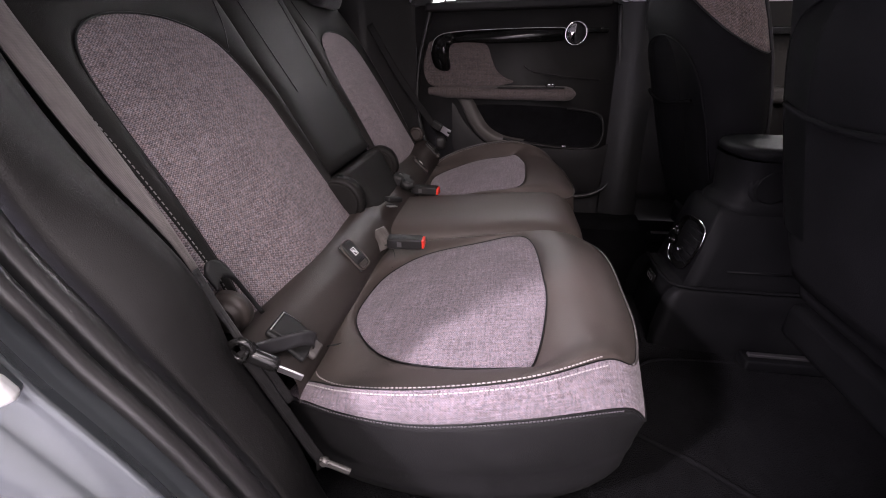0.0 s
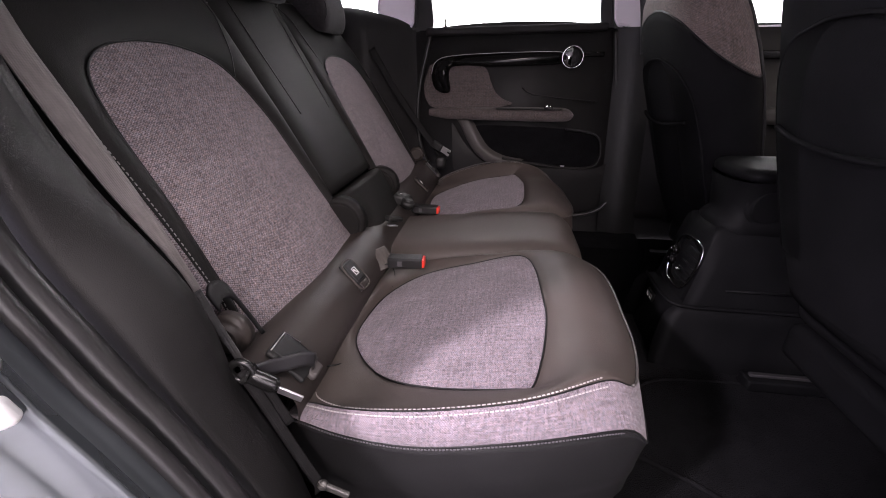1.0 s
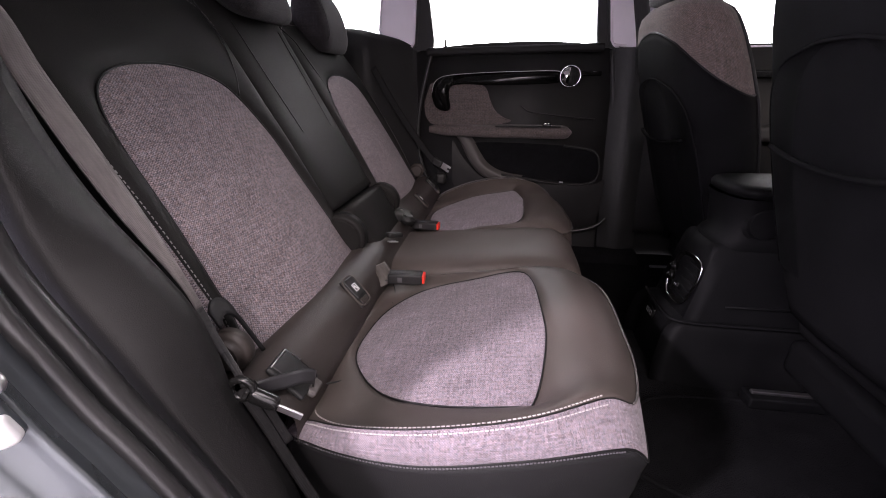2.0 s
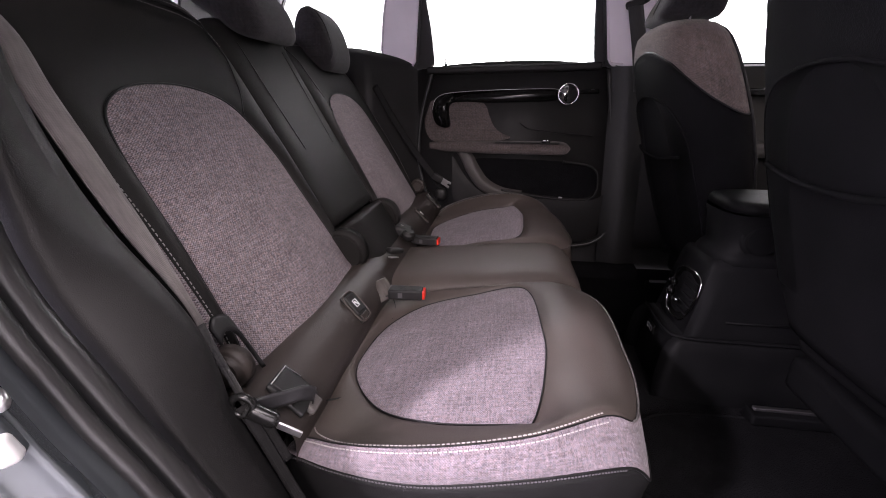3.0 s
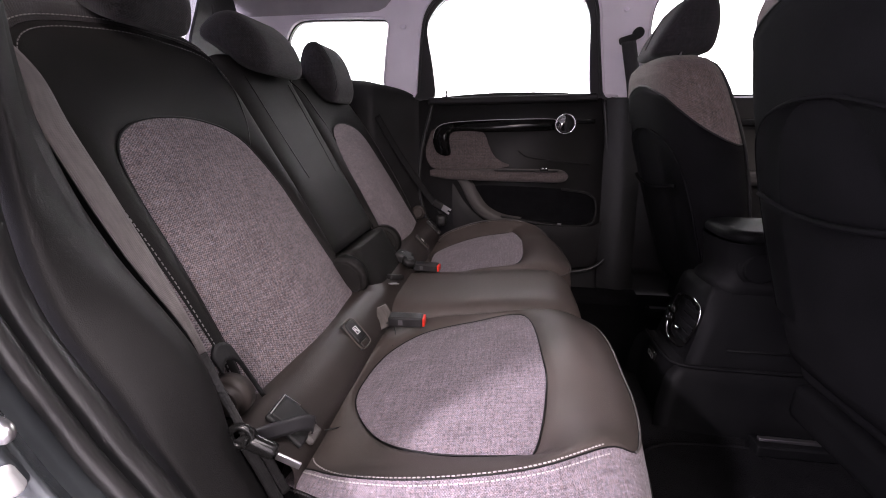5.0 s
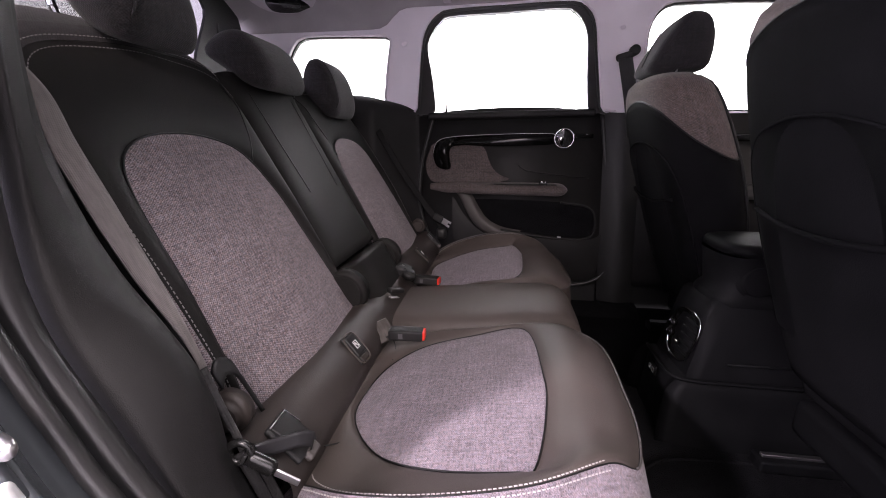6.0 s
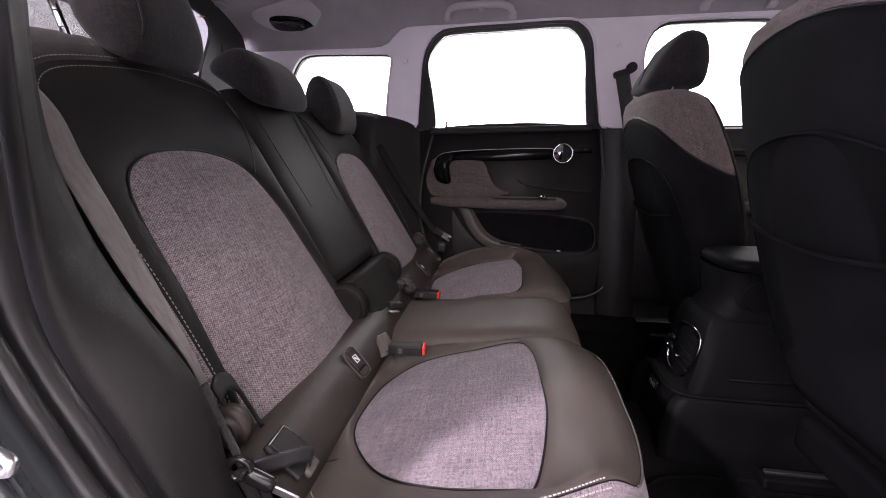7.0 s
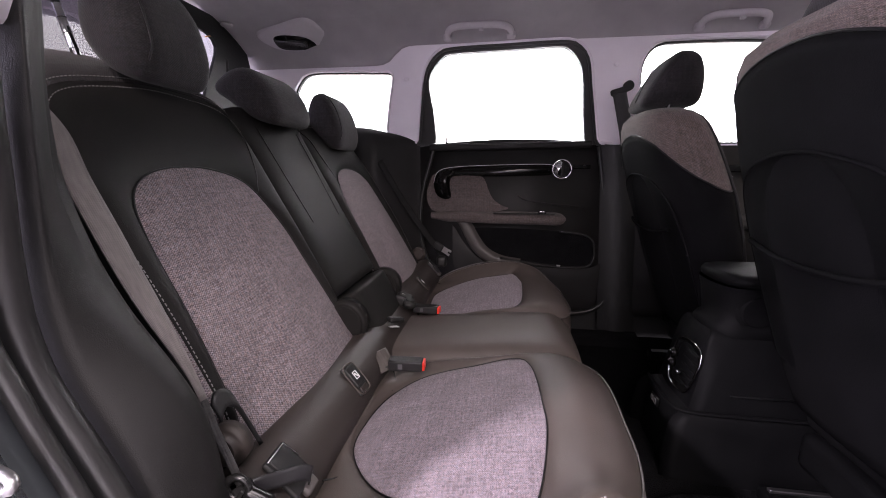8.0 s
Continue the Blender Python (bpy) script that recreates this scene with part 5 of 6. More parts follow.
def near_belt():
    belt = thing("seat_belt", "grey seat belt beside the backrest with black tongue", "seat belt", "seat belts", at=(-0.45, -0.64, 0.5))
    # the band's two edges: up the backrest, across it, in front of it
    edges = [(0.66, -0.690, -0.05, 0.65, -0.655, -0.045), (0.585, -0.632, 0.000, 0.575, -0.604, 0.003), (0.52, -0.612, 0.014, 0.51, -0.588, 0.018), (0.44, -0.630, 0.018, 0.43, -0.599, 0.022), (0.356, -0.638, 0.020, 0.351, -0.605, 0.024), (0.301, -0.641, 0.021, 0.298, -0.609, 0.024),
             (0.2425, -0.643, 0.024, 0.2374, -0.614, 0.025)]
    left = [on_back(e[0], e[1], e[2]) for e in edges] + [(-0.372, -0.652, 0.505), (-0.334, -0.668, 0.444), (-0.314, -0.671, 0.402), (-0.305, -0.672, 0.375)]
    right = [on_back(e[3], e[4], e[5]) for e in edges] + [(-0.367, -0.644, 0.508), (-0.3275, -0.662, 0.446), (-0.306, -0.668, 0.405), (-0.297, -0.670, 0.377)]
    left, right = ring(left, 8, False), ring(right, 8, False)
    mid, half = 0.5 * (left + right), 0.5 * (right - left)
    part("shoulder_webbing", strap(mid[:60], half[:60]), WEB, belt, "grey-brown webbing")
    # Same band in a darker tone: shade where it turns edge-on.
    part("lap_webbing", strap(mid[59:] + np.array((0, -0.0004, 0)), half[59:]), WEBDARK, belt, "same webbing, toned darker where it turns edge-on at the tongue")
    m = pose(-0.286, -0.686, 0.384, 0, 30, 8)
    ring_line = [m @ Vector((-0.012 + 0.013 * math.cos(q), 0.0, 0.004 + 0.014 * math.sin(q))) for q in np.linspace(0, 2 * math.pi, 29)[:-1]]
    tongue = part("tongue", joined(rbox((0.040, 0.017, 0.021), m @ pose(0.016, 0.002, 0.001), 0.008, 4), tube(ring_line, 0.0048, 12, True)), TONGUE, belt, "glossy black belt tongue")
    part("blade", joined(rbox((0.032, 0.003, 0.010), m @ pose(0.052, 0, -0.001), 0.001)), STEEL, tongue, "steel blade")
    part("slot", rbox((0.004, 0.016, 0.012), m @ pose(-0.004, 0, 0.004), 0.001), RUBBER, tongue)
    down = curve([(-0.296, -0.686, 0.392), (-0.276, -0.688, 0.352), (-0.262, -0.688, 0.315), (-0.247, -0.688, 0.275), (-0.232, -0.688, 0.237), (-0.222, -0.688, 0.212), (-0.224, -0.686, 0.190)], 44)
    part("anchor_webbing", joined(strap(down, np.array([(0.0052, 0.003, 0.003)] * 44)), strap(down[:20] + np.array((0.007, 0.008, 0.003)), np.array([(0.0045, 0.003, 0.003)] * 20))), BLACKWEB, belt, "dark webbing down to the anchor")
    part("anchor_plate", joined(rbox((0.046, 0.006, 0.010), pose(-0.200, -0.690, 0.205, 0, 22, 0), 0.002), disc(0.007, 0.010, pose(-0.214, -0.690, 0.211, 90), 16, 0.002)), DULLSTEEL, belt, "dull steel anchor plate")
    loop = curve([(-0.290, -0.674, 0.380), (-0.280, -0.662, 0.378), (-0.266, -0.642, 0.371), (-0.250, -0.624, 0.366), (-0.243, -0.610, 0.354), (-0.250, -0.600, 0.338)], 28)
    part("keeper_loop", strap(loop, np.array([(0.001, 0.004, 0.0095)] * 28)), BAND, belt, "smooth black keeper loop over the anchor cover")
    guide = curve([on_back(0.086, -0.634, 0.030), on_back(0.098, -0.622, 0.034), on_back(0.088, -0.606, 0.034), on_back(0.060, -0.594, 0.024), on_back(0.02, -0.590, 0.020)], 20)
    part("guide", strap(guide, np.array([UP * 0.013] * 20), 0.003), PLASTIC, belt, "black belt guide")


near_belt()


def far_belt():
    belt = thing("seat_belt", "dark seat belt beside a backrest, steel tongue showing", "seat belt", "seat belts", at=(-0.3, 0.66, 0.5))
    path = curve([(-0.52, 0.66, 0.80), (-0.43, 0.675, 0.64), (-0.33, 0.69, 0.49), (-0.26, 0.695, 0.40), (-0.235, 0.69, 0.36)], 40)
    part("webbing", strap(path, np.array([(0.010, 0.006, 0.007)] * 40)), BLACKWEB, belt)
    m = pose(-0.236, 0.650, 0.420, 0, 28, -12)
    tongue = part("tongue", rbox((0.045, 0.018, 0.03), m @ pose(-0.03, 0, 0), 0.006), PLASTIC, belt, "black belt tongue")
    part("blade", joined(rbox((0.030, 0.004, 0.026), m @ pose(0.004, 0, 0), 0.001), rbox((0.014, 0.005, 0.009), m @ pose(0.024, 0, 0.009), 0.001), rbox((0.014, 0.005, 0.009), m @ pose(0.024, 0, -0.009), 0.001)), STEEL, tongue, "steel blade")
    part("stop", rbox((0.045, 0.04, 0.05), pose(-0.25, 0.665, 0.365), 0.015), PLASTIC, belt, "black belt stalk")


far_belt()


def bight_clips():
    """The middle belt's stub and clips that lie in the bight."""
    b = thing("middle_belt_stub", "short grey belt webbing with black clips between seats", "seat belt", "seat belts", at=(-0.26, -0.17, 0.35))
    part("webbing", strap(curve([(-0.268, -0.212, 0.347), (-0.256, -0.226, 0.342), (-0.245, -0.240, 0.334), (-0.238, -0.250, 0.318)], 16), np.array([(0.012, 0.011, 0.003)] * 16)), STUB, b, "grey webbing")
    part("clip", rbox((0.05, 0.022, 0.014), pose(-0.268, -0.06, 0.366, 0, 15, 55), 0.005), PLASTIC, b, "black clip")
    part("blade", rbox((0.03, 0.012, 0.003), pose(-0.262, -0.10, 0.362, 0, 15, 60), 0.001), STEEL, b, "steel blade")
    k = thing("belt_outlet", "round black belt stalk knob beside the middle seat", "belt stalk", at=(-0.27, 0.09, 0.36))
    part("knob", disc(0.020, 0.028, pose(-0.262, 0.075, 0.366, 0, 18, 0), 28, 0.006), PLASTIC, k)
    part("block", rbox((0.055, 0.05, 0.034), pose(-0.285, 0.11, 0.366, 0, 18, 0), 0.010), PLASTIC, k)
    part("mark", rbox((0.008, 0.008, 0.0008), pose(-0.289, 0.112, 0.3845, 0, 18, 30), 0), WHITE, k, "", False)


bight_clips()
fixed("bight_filler", loft([[(x, y, z) for x, z in ((-0.40, 0.34), (-0.335, 0.366), (-0.306, 0.364), (-0.284, 0.352), (-0.264, 0.331), (-0.256, 0.27))] for y in np.linspace(-0.17, 0.17, 8)]), MIDLEATHER, "black leatherette strip under the middle backrest", "seat trim")


# ---- front seats ----
SECT = [(0.26, 0.610, 0.76, 0.215), (0.36, 0.571, 0.745, 0.232), (0.48, 0.530, 0.722, 0.243), (0.60, 0.490, 0.698, 0.247), (0.70, 0.460, 0.670, 0.246), (0.79, 0.434, 0.634, 0.239), (0.86, 0.418, 0.602, 0.228), (0.905, 0.411, 0.578, 0.212),
        (0.930, 0.412, 0.558, 0.188), (0.945, 0.424, 0.534, 0.140)]


def seat_section(z):
    zs = [s[0] for s in SECT]
    return [float(np.interp(z, zs, [s[k] for s in SECT])) for k in (1, 2, 3)]


PILLOW = [(0.428, 0.960), (0.430, 0.99), (0.460, 1.045), (0.505, 1.108), (0.540, 1.126), (0.585, 1.112), (0.604, 1.065), (0.606, 1.01), (0.592, 0.968), (0.545, 0.962), (0.49, 0.955)]


def rear_x(y, z):
    """The back face of a front seat, y from its middle."""
    xr, xf, w = seat_section(z)
    e = min(1.0, abs(y) / w)
    return 0.5 * (xr + xf) - 0.5 * (xf - xr) * (1 - e ** 3.2) ** (1 / 2.4)


def front_seat(side, raised, ahead, lift, seam_z, seam_dip):
    """raised and ahead: the headrest over the backrest; lift: the whole seat; seam_z and seam_dip: the seam of the yoke."""
    cy = side * 0.365
    seat = thing("front_seat", "black front seat with a grey cloth shoulder yoke", "car seat", "front seats", at=(0.7, cy, 0.1))
    def skin(th, z):
        xr, xf, w = seat_section(z)
        co, si = math.cos(th), math.sin(th)
        return np.array((0.5 * (xr + xf) + 0.5 * (xf - xr) * math.copysign(abs(co) ** 0.75, co), cy + w * math.copysign(abs(si) ** 0.62, si), z))

    # the seam of the yoke dips towards the sides and the front
    angles = [2 * math.pi * j / 72 for j in range(72)]
    seam = []
    for th in angles:
        z = 0.85
        for _ in range(30):
            p = skin(th, z)
            e = min(1.0, abs(p[1] - cy) / seat_section(z)[2])
            z = 0.5 * z + 0.5 * min(0.938, max(0.40, seam_z - seam_dip * e ** 2 - 0.52 * max(0.0, p[0] - 0.435)))
        seam.append(z)
    rows = [[skin(th, 0.26 + (z1 - 0.26) * q) for th, z1 in zip(angles, seam)] for q in np.linspace(0, 1, 26)]
    back_part = part("backrest", loft(rows, True, True), KNIT, seat, "black soft backrest")
    rows = [[skin(th, z1 + (0.945 - z1) * q) + np.array((0, 0, 0.004 * q * q)) for th, z1 in zip(angles, seam)] for q in np.linspace(0, 1, 18)]
    mid_ = np.mean(rows[-1], 0)
    for k in (0.8, 0.5, 0.1):
        rows.append([mid_ + (p - mid_) * k + np.array((0, 0, 0.006 * (1 - k))) for p in rows[17]])
    yk = loft(rows, True, True)
    part("yoke", yk, YOKE, back_part, "grey cloth shoulder yoke")
    part("yoke_seam", tube([skin(th, z) for th, z in zip(angles, seam)], 0.0022, 6, True), SKIRT, back_part)
    # arched back panel
    arch = curve([(-0.20, 0.36), (-0.205, 0.53), (-0.19, 0.66), (-0.14, 0.728), (-0.06, 0.756), (0.0, 0.761), (0.06, 0.756), (0.14, 0.728), (0.19, 0.66), (0.205, 0.53), (0.20, 0.36)], 60)
    rim = np.array([(rear_x(y, z) - 0.004, cy + y, z) for y, z in arch])
    part("panel_welt", tube(rim, 0.0035, 6), KNIT, back_part)
    rows = []
    for q in np.linspace(0, 1, 12):
        rows.append([(rear_x(y * (1 - q), z) - 0.006 + 0.012 * q, cy + y * (1 - q), z - 0.0) for y, z in arch])
    part("back_panel", loft(rows), MATT, back_part, "black moulded back panel with a map pocket")
    pocket = curve([(-0.17, 0.60), (-0.08, 0.585), (0.0, 0.58), (0.08, 0.585), (0.17, 0.60)], 24)
    part("pocket_edge", tube([(rear_x(y, z) - 0.010, cy + y, z) for y, z in pocket], 0.005, 8), KNIT, back_part)
    # piping along the front side bolsters
    for sg in (-1, 1):
        line = [skin(sg * radians(50), z) + np.array((0.002, 0.003 * sg, 0)) for z in np.linspace(0.42, 0.938, 26)]
        part("bolster_piping", tube(line, 0.0045, 8), SKIRT, back_part)
    prof = [(0.504 + ahead + (x - 0.518) * 0.94, 1.04 + (z - 1.04) * 0.97 + raised) for x, z in PILLOW]
    head = part("headrest", headrest_bm(prof, cy - 0.106, cy + 0.106, round_by=0.055), HEADCLOTH, seat, "dark grey headrest")
    part("seam", tube([(0.504 + ahead + (x - 0.518) * 0.94 - 0.001, cy, 1.04 + (z - 1.04) * 0.97 + raised) for x, z in curve([(0.428, 0.985), (0.455, 1.05), (0.498, 1.118), (0.535, 1.134)], 20)], 0.0016, 6), SKIRT, head)
    for sy in (-0.08, 0.08):
        part("post", tube([(0.478, cy + sy, 0.90), (0.495 + ahead, cy + sy, 0.99 + raised)], 0.006, 10), CHROME, head, "chrome headrest post")
    part("cushion", rbox((0.54, 0.50, 0.16), pose(0.95, cy, 0.29, 0, -6, 0), 0.05, 5), KNIT, seat, "black front seat cushion")
    part("side_cover", rbox((0.46, 0.03, 0.11), pose(0.90, cy + side * 0.255, 0.21), 0.02), MATT, seat)
    for sy in (-0.19, 0.19):
        rail = part("rail", rbox((0.62, 0.045, 0.03), pose(0.92, cy + sy, 0.035), 0.006), MATT, seat, "black seat rail")
        part("runner", rbox((0.60, 0.012, 0.008), pose(0.92, cy + sy, 0.054), 0.002), STEEL, rail)
    if side < 0:
        # Thin bars whose blue tint paints the bluish glints on the metal.
        for y, x0, x1 in ((-0.046, 0.773, 0.837), (-0.087, 0.741, 0.848)):
            part("runner", rbox((x1 - x0, 0.006, 0.006), pose(0.5 * (x0 + x1), y, 0.012), 0.001), BLUEGLINT, seat, "thin steel runner tinted blue for a glint")
    part("frame", rbox((0.48, 0.44, 0.09), pose(0.92, cy, 0.15), 0.02), MATT, seat)
    for piece in seat.children:
        if piece.name.split(".")[0] in ("backrest", "headrest"):
            piece.location.z += lift
    return seat


front_seat(-1, -0.010, 0.045, 0.028, 0.915, 0.06)
front_seat(1, -0.002, 0.0, -0.010, 0.885, 0.085)


# ---- centre console ----
def console():
    c = thing("centre_console", "black centre console, chrome-framed rear air vent, USB sockets", "console", at=(0.7, 0, 0.0))

    def tray(x0, x1, z0, z1, w0, w1, lean, rnd):
        rows = []
        for q in np.linspace(0, 1, 18):
            z = z0 + (z1 - z0) * q
            w = w0 + (w1 - w0) * q
            k = 0.0 if q < 0.75 else rnd * (1 - math.sqrt(max(0.0, 1 - ((q - 0.75) / 0.25) ** 2)))
            xa = x0 + lean * q + k
            ww = w - k
            pts = [(x1, -ww), (xa + 0.05, -ww), (xa + 0.018, -ww + 0.006), (xa + 0.004, -ww + 0.025), (xa, -ww * 0.4), (xa, ww * 0.4), (xa + 0.004, ww - 0.025), (xa + 0.018, ww - 0.006), (xa + 0.05, ww), (x1, ww)]
            rows.append([(x, y, z) for x, y in curve(pts, 48)])
        bm = loft(rows)
        bm.verts.ensure_lookup_table()
        bm.faces.new([bm.verts[17 * 48 + j] for j in range(48)])
        bmesh.ops.recalc_face_normals(bm, faces=bm.faces)
        return bm

    part("base", tray(0.425, 1.3, -0.01, 0.188, 0.125, 0.105, 0.012, 0.02), MATT, c, "black lower console base")
    body = part("body", tray(0.470, 1.3, 0.185, 0.385, 0.092, 0.082, 0.035, 0.018), MATT, c, "black console body")
    part("ledge", tube(curve([(1.2, -0.106, 0.186), (0.60, -0.106, 0.186), (0.47, -0.103, 0.188), (0.438, -0.08, 0.19), (0.434, 0, 0.19), (0.438, 0.08, 0.19)], 50), 0.004, 8), MATT, body)
    face = lambda y, z: (0.470 + 0.035 * (z - 0.185) / 0.2 - 0.004 + 0.25 * max(0.0, abs(y) - 0.05) ** 1.2, y, z)
    fr = curve([face(0.040, 0.318), face(0.01, 0.334), face(-0.045, 0.338), face(-0.074, 0.326), face(-0.081, 0.288), face(-0.073, 0.236), face(-0.054, 0.212), face(-0.01, 0.206), face(0.028, 0.212), face(0.045, 0.238), face(0.048, 0.285)], 60, True)
    vent = part("vent_frame", tube(fr, 0.0024, 8, True), CHROME, c, "chrome vent frame")
    part("vent_back", patch(fr, (-1, 0, 0), -0.010, 6, 0.0), GLOSS, vent, "gloss black vent face")
    for k in range(5):
        z = 0.234 + 0.020 * k
        part("slat", rbox((0.014, 0.058, 0.004), pose(0.478 + 0.0035 * k, -0.042, z, 0, 20, 0), 0.0015), MATT, vent)
    part("tab", rbox((0.012, 0.012, 0.010), pose(0.464, -0.035, 0.258), 0.003), CHROME, vent)
    for y, z in ((0.024, 0.285), (0.030, 0.255)):
        k = part("knob", disc(0.012, 0.016, pose(0.474, y, z, 0, 90, 0), 24, 0.003), GLOSS, vent)
        part("tip", rbox((0.004, 0.006, 0.006), pose(0.464, y, z + 0.004), 0.001), CHROME, k)
    usb = part("usb_socket", rbox((0.010, 0.044, 0.026), pose(0.432, 0.000, 0.158, 0, 6, 0), 0.004), GLOSS, c, "two USB sockets in a black plate")
    for y in (-0.010, 0.010):
        part("port", joined(rbox((0.003, 0.013, 0.002), pose(0.4268, y, 0.163), 0), rbox((0.003, 0.013, 0.002), pose(0.4268, y, 0.152), 0), rbox((0.003, 0.002, 0.011), pose(0.4268, y - 0.006, 0.1575), 0), rbox((0.003, 0.002, 0.011), pose(0.4268, y + 0.006, 0.1575), 0)), STEEL, usb, "", False)
    part("side_step", tube([(0.56, -0.094, 0.232), (0.75, -0.094, 0.232)], 0.003, 6), MATT, body)
    # armrest box on its foot
    rows = []
    for z, x0, w in ((0.372, 0.522, 0.078), (0.386, 0.516, 0.082), (0.398, 0.522, 0.078), (0.410, 0.534, 0.073), (0.44, 0.530, 0.077), (0.475, 0.526, 0.081), (0.490, 0.522, 0.085), (0.496, 0.522, 0.086)):
        rows.append([(x, y, z) for x, y in curve([(0.86, -w), (x0 + 0.06, -w), (x0 + 0.015, -w + 0.012), (x0, -w * 0.4), (x0, w * 0.4), (x0 + 0.015, w - 0.012), (x0 + 0.06, w), (0.86, w)], 40)])
    part("armrest_foot", loft(rows), MATT, c, "black armrest pedestal")
    part("hinge", disc(0.045, 0.17, pose(0.60, 0, 0.44, 90), 36, 0.01), MATT, c)
    rows = []
    for z, x0, w in ((0.497, 0.532, 0.086), (0.501, 0.526, 0.091), (0.512, 0.524, 0.093), (0.521, 0.529, 0.090), (0.526, 0.541, 0.079)):
        rows.append([(x, y, z) for x, y in curve([(0.90, -w), (x0 + 0.06, -w), (x0 + 0.015, -w + 0.016), (x0, -w * 0.35), (x0, w * 0.35), (x0 + 0.015, w - 0.016), (x0 + 0.06, w), (0.90, w)], 40)])
    bm = loft(rows)
    bm.verts.ensure_lookup_table()
    bm.faces.new([bm.verts[4 * 40 + j] for j in range(40)])
    bmesh.ops.recalc_face_normals(bm, faces=bm.faces)
    part("armrest_lid", bm, MATT, c, "black leatherette armrest lid")


console()


# ---- loose mat on the near footwell floor ----
def floor_mat():
    mat = thing("floor_mat", "black carpet mat with a bound edge in the footwell", "floor mat", at=(0.48, -0.36, 0.004))
    edge = curve([(0.300, -0.395), (0.327, -0.418), (0.40, -0.460), (0.476, -0.518), (0.56, -0.56), (0.70, -0.58), (0.86, -0.56), (0.92, -0.40), (0.90, -0.22), (0.76, -0.165), (0.46, -0.165), (0.35, -0.22), (0.30, -0.31)], 80, True)
    part("carpet_top", patch(np.array([(a, b, 0.010) for a, b in edge]), (0, 0, 1), 0.004, 8, 0.0), CARPET, mat, "black carpet pile")
    part("binding", tube([(a, b, 0.009) for a, b in edge], 0.0055, 8, True), CARPET, mat, "black bound edge")


floor_mat()


# ---- roof fittings ----
def grab_handle(x, length):
    h = thing("grab_handle", "pale grey folding grab handle on the roof rail", "grab handle", "grab handles", at=(x, 0.60, 1.28))
    y = 0.625
    z = roof_z(x, y) + 0.012
    line = curve([(x + length * a, y + b, z + c) for a, b, c in ((-0.5, 0.016, -0.038), (-0.5, 0.002, -0.027), (-0.475, -0.018, -0.017), (-0.41, -0.034, -0.012), (-0.28, -0.040, -0.008), (0.0, -0.041, -0.007), (0.28, -0.040, -0.008), (0.41, -0.034, -0.012),
                                                                (0.475, -0.018, -0.017), (0.5, 0.002, -0.027), (0.5, 0.016, -0.038))], 60)
    part("grip", tube(line, 0.0122, 14), BEZEL, h)
    for sg in (-1, 1):
        part("mount", rbox((0.034, 0.026, 0.032), pose(x + sg * length / 2, y + 0.012, z - 0.028, -25), 0.008), BEZEL, h)
    part("hook", rbox((0.018, 0.014, 0.012), pose(x + 0.01, y - 0.040, z - 0.022), 0.004), BEZEL, h)


grab_handle(-0.10, 0.245)
grab_handle(0.80, 0.215)


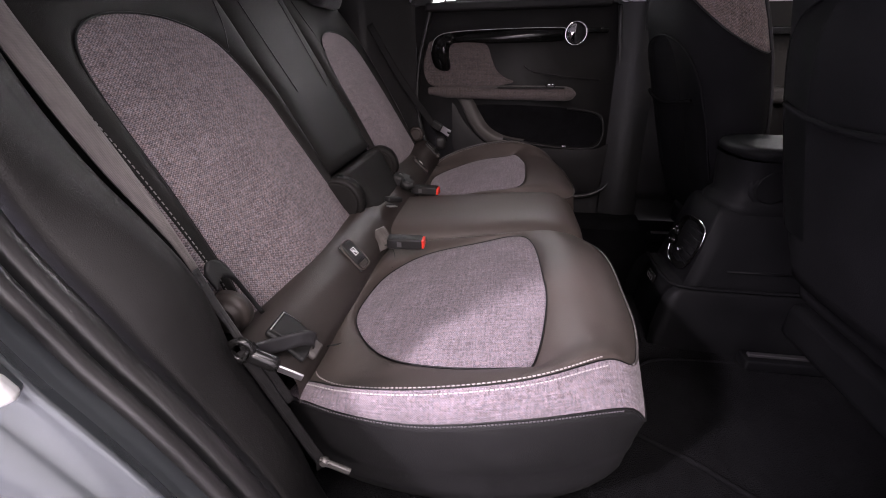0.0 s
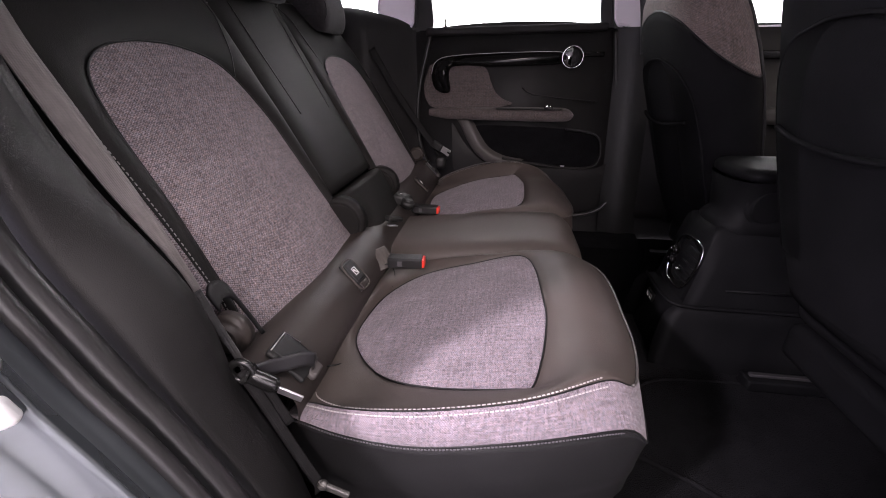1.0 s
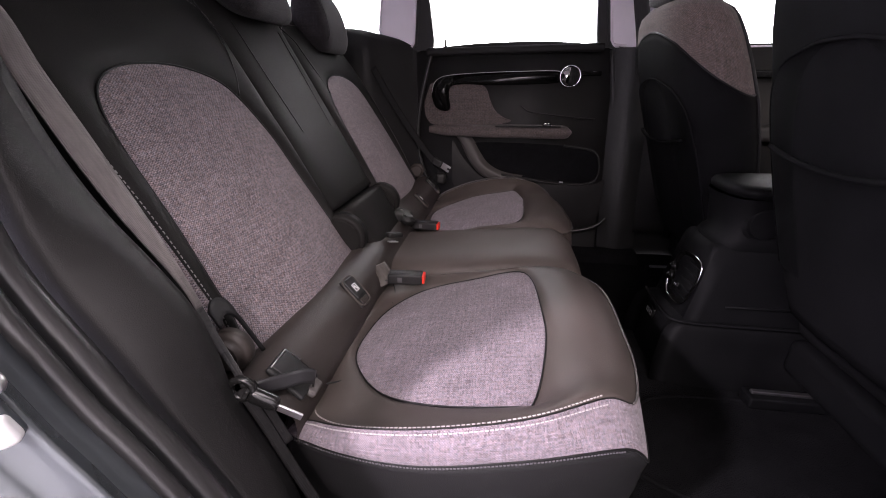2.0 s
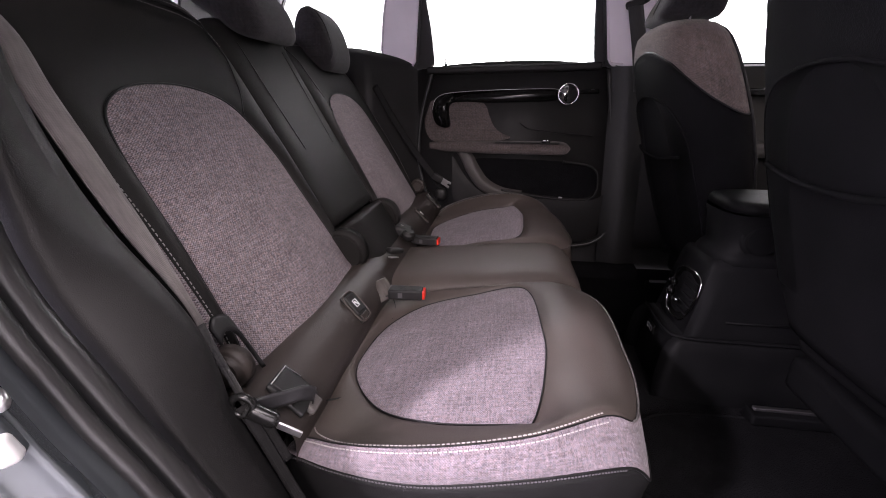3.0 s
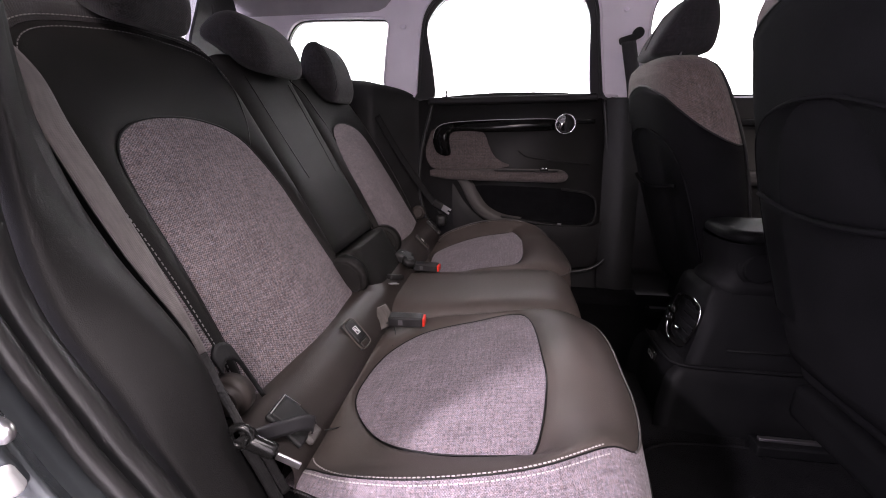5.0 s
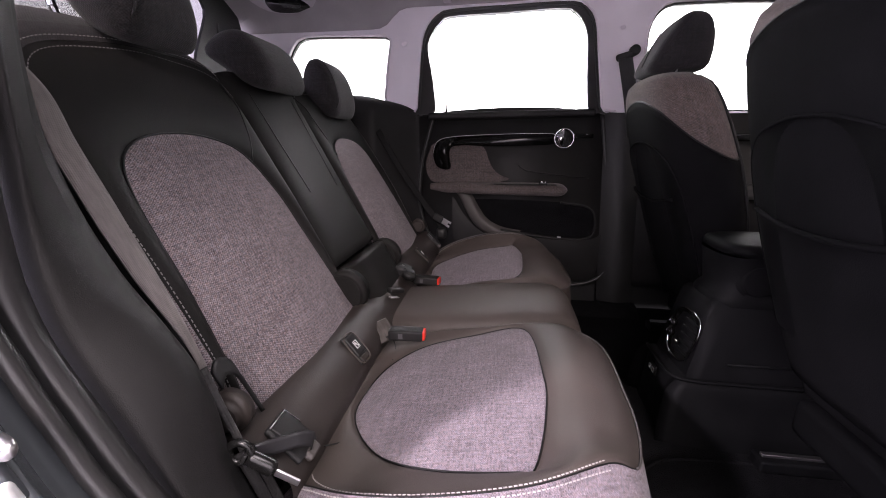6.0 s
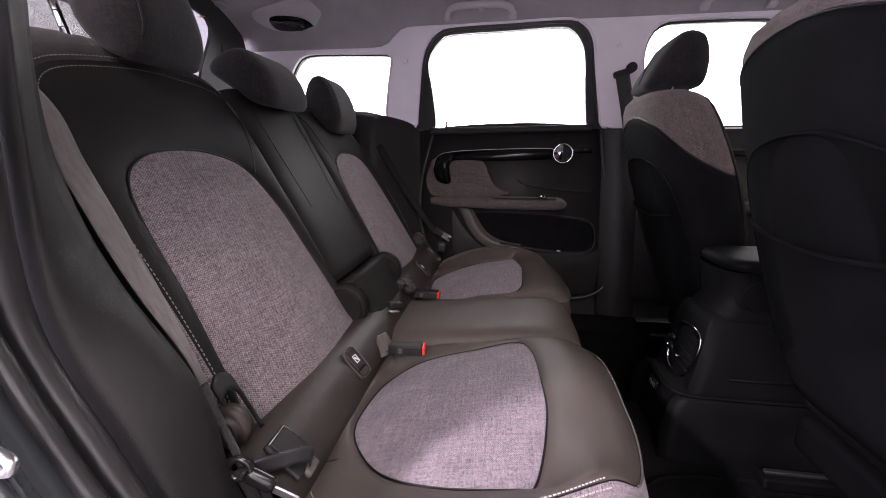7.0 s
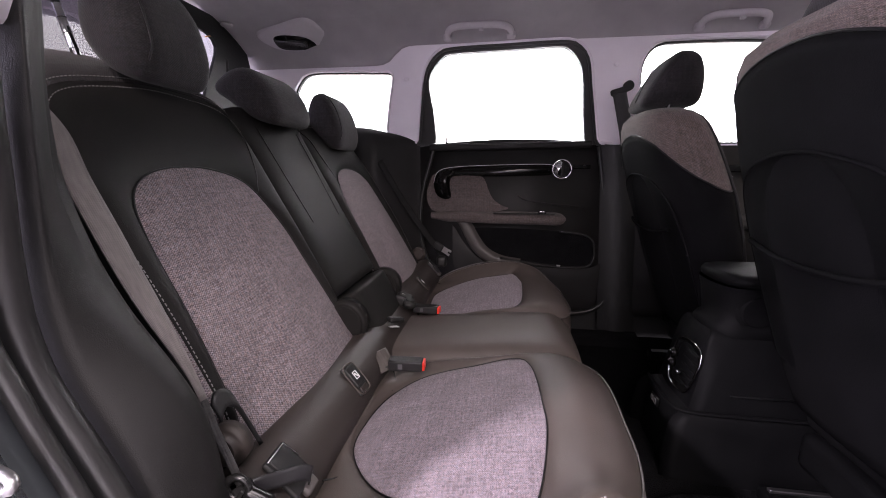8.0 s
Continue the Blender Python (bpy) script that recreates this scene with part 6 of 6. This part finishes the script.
def roof_outlet():
    o = thing("belt_outlet", "pale roof bezel with a dark middle belt outlet", "belt outlet", at=(-0.84, 0.58, 1.28))
    edge = curve([(-0.965, 0.530), (-0.867, 0.512), (-0.756, 0.500), (-0.713, 0.545), (-0.697, 0.593), (-0.727, 0.636), (-0.792, 0.648), (-0.905, 0.625), (-0.962, 0.580)], 56, True)
    lip = curve([(-0.910, 0.553), (-0.866, 0.545), (-0.787, 0.572), (-0.758, 0.612), (-0.774, 0.630), (-0.866, 0.622), (-0.912, 0.600)], 56, True)
    on = lambda p, d: (p[0], p[1], roof_z(p[0], p[1]) - d)
    k = int(np.argmin([np.linalg.norm(q - edge[0]) for q in lip]))
    lip = np.roll(lip, -k, 0)
    rows = [[on(p, 0.001) for p in edge], [on(p, 0.009) for p in 0.97 * edge + 0.03 * lip]] + [[on(p, 0.010 + 0.010 * q) for p in (1 - q) * edge + q * lip] for q in (0.15, 0.35, 0.6, 0.85)] + [[on(p, 0.018) for p in lip]]
    bez = part("bezel", loft(rows, True), BEZEL, o, "pale moulded bezel")
    c = lip.mean(0)
    part("slot", loft([[on(p, 0.018) for p in lip], [on(p, 0.010) for p in 0.94 * lip + 0.06 * c], [on(p, 0.004) for p in 0.6 * lip + 0.4 * c], [on(p, 0.003) for p in 0.05 * lip + 0.95 * c]], True, True), GLOSS, bez, "dark hollow of the outlet")
    tongue = part("tongue", rbox((0.075, 0.034, 0.014), pose(-0.825, 0.592, roof_z(-0.825, 0.592) - 0.018, -20, 4, 14), 0.005), TONGUE, bez, "glossy black folded belt tongue")
    part("mark", rbox((0.020, 0.004, 0.001), pose(-0.830, 0.592, roof_z(-0.83, 0.592) - 0.0256, -20, 4, 14), 0), GREYTHREAD, tongue, "", False)


roof_outlet()
zz = roof_z(-1.045, 0.464)
solid("roof_button", disc(0.022, 0.012, pose(-1.045, 0.464, zz - 0.004), 28, 0.004), LINER, "small round grey cap in the headliner", "trim cap")


def pillar_fittings():
    b = thing("seat_belt", "dark front seat belt hanging from its guide on the middle pillar", "seat belt", "seat belts", at=(0.46, 0.72, 1.05))
    part("guide", joined(rbox((0.066, 0.02, 0.026), pose(0.450, 0.692, 1.068, 0, -16, 0), 0.009), disc(0.019, 0.036, pose(0.484, 0.698, 1.088, 90), 24, 0.005)), PLASTIC, b, "black belt guide")
    part("webbing", strap(curve([(0.450, 0.684, 1.06), (0.470, 0.684, 0.98), (0.490, 0.688, 0.90), (0.515, 0.70, 0.78)], 24), np.array([(0.026, 0.004, 0.006)] * 24)), WEBDARK, b, "black webbing")
    for x, z, w in ((-0.405, 1.135, 0.020), (0.43, 1.165, 0.016)):
        y = side_y(z) - 0.002
        solid("airbag_badge", disc(w * 0.6, 0.006, pose(x, y, z, 90 - 17), 24, 0.002), PILLAR, "small round pale cap moulded in the pillar trim", "trim cap")


pillar_fittings()
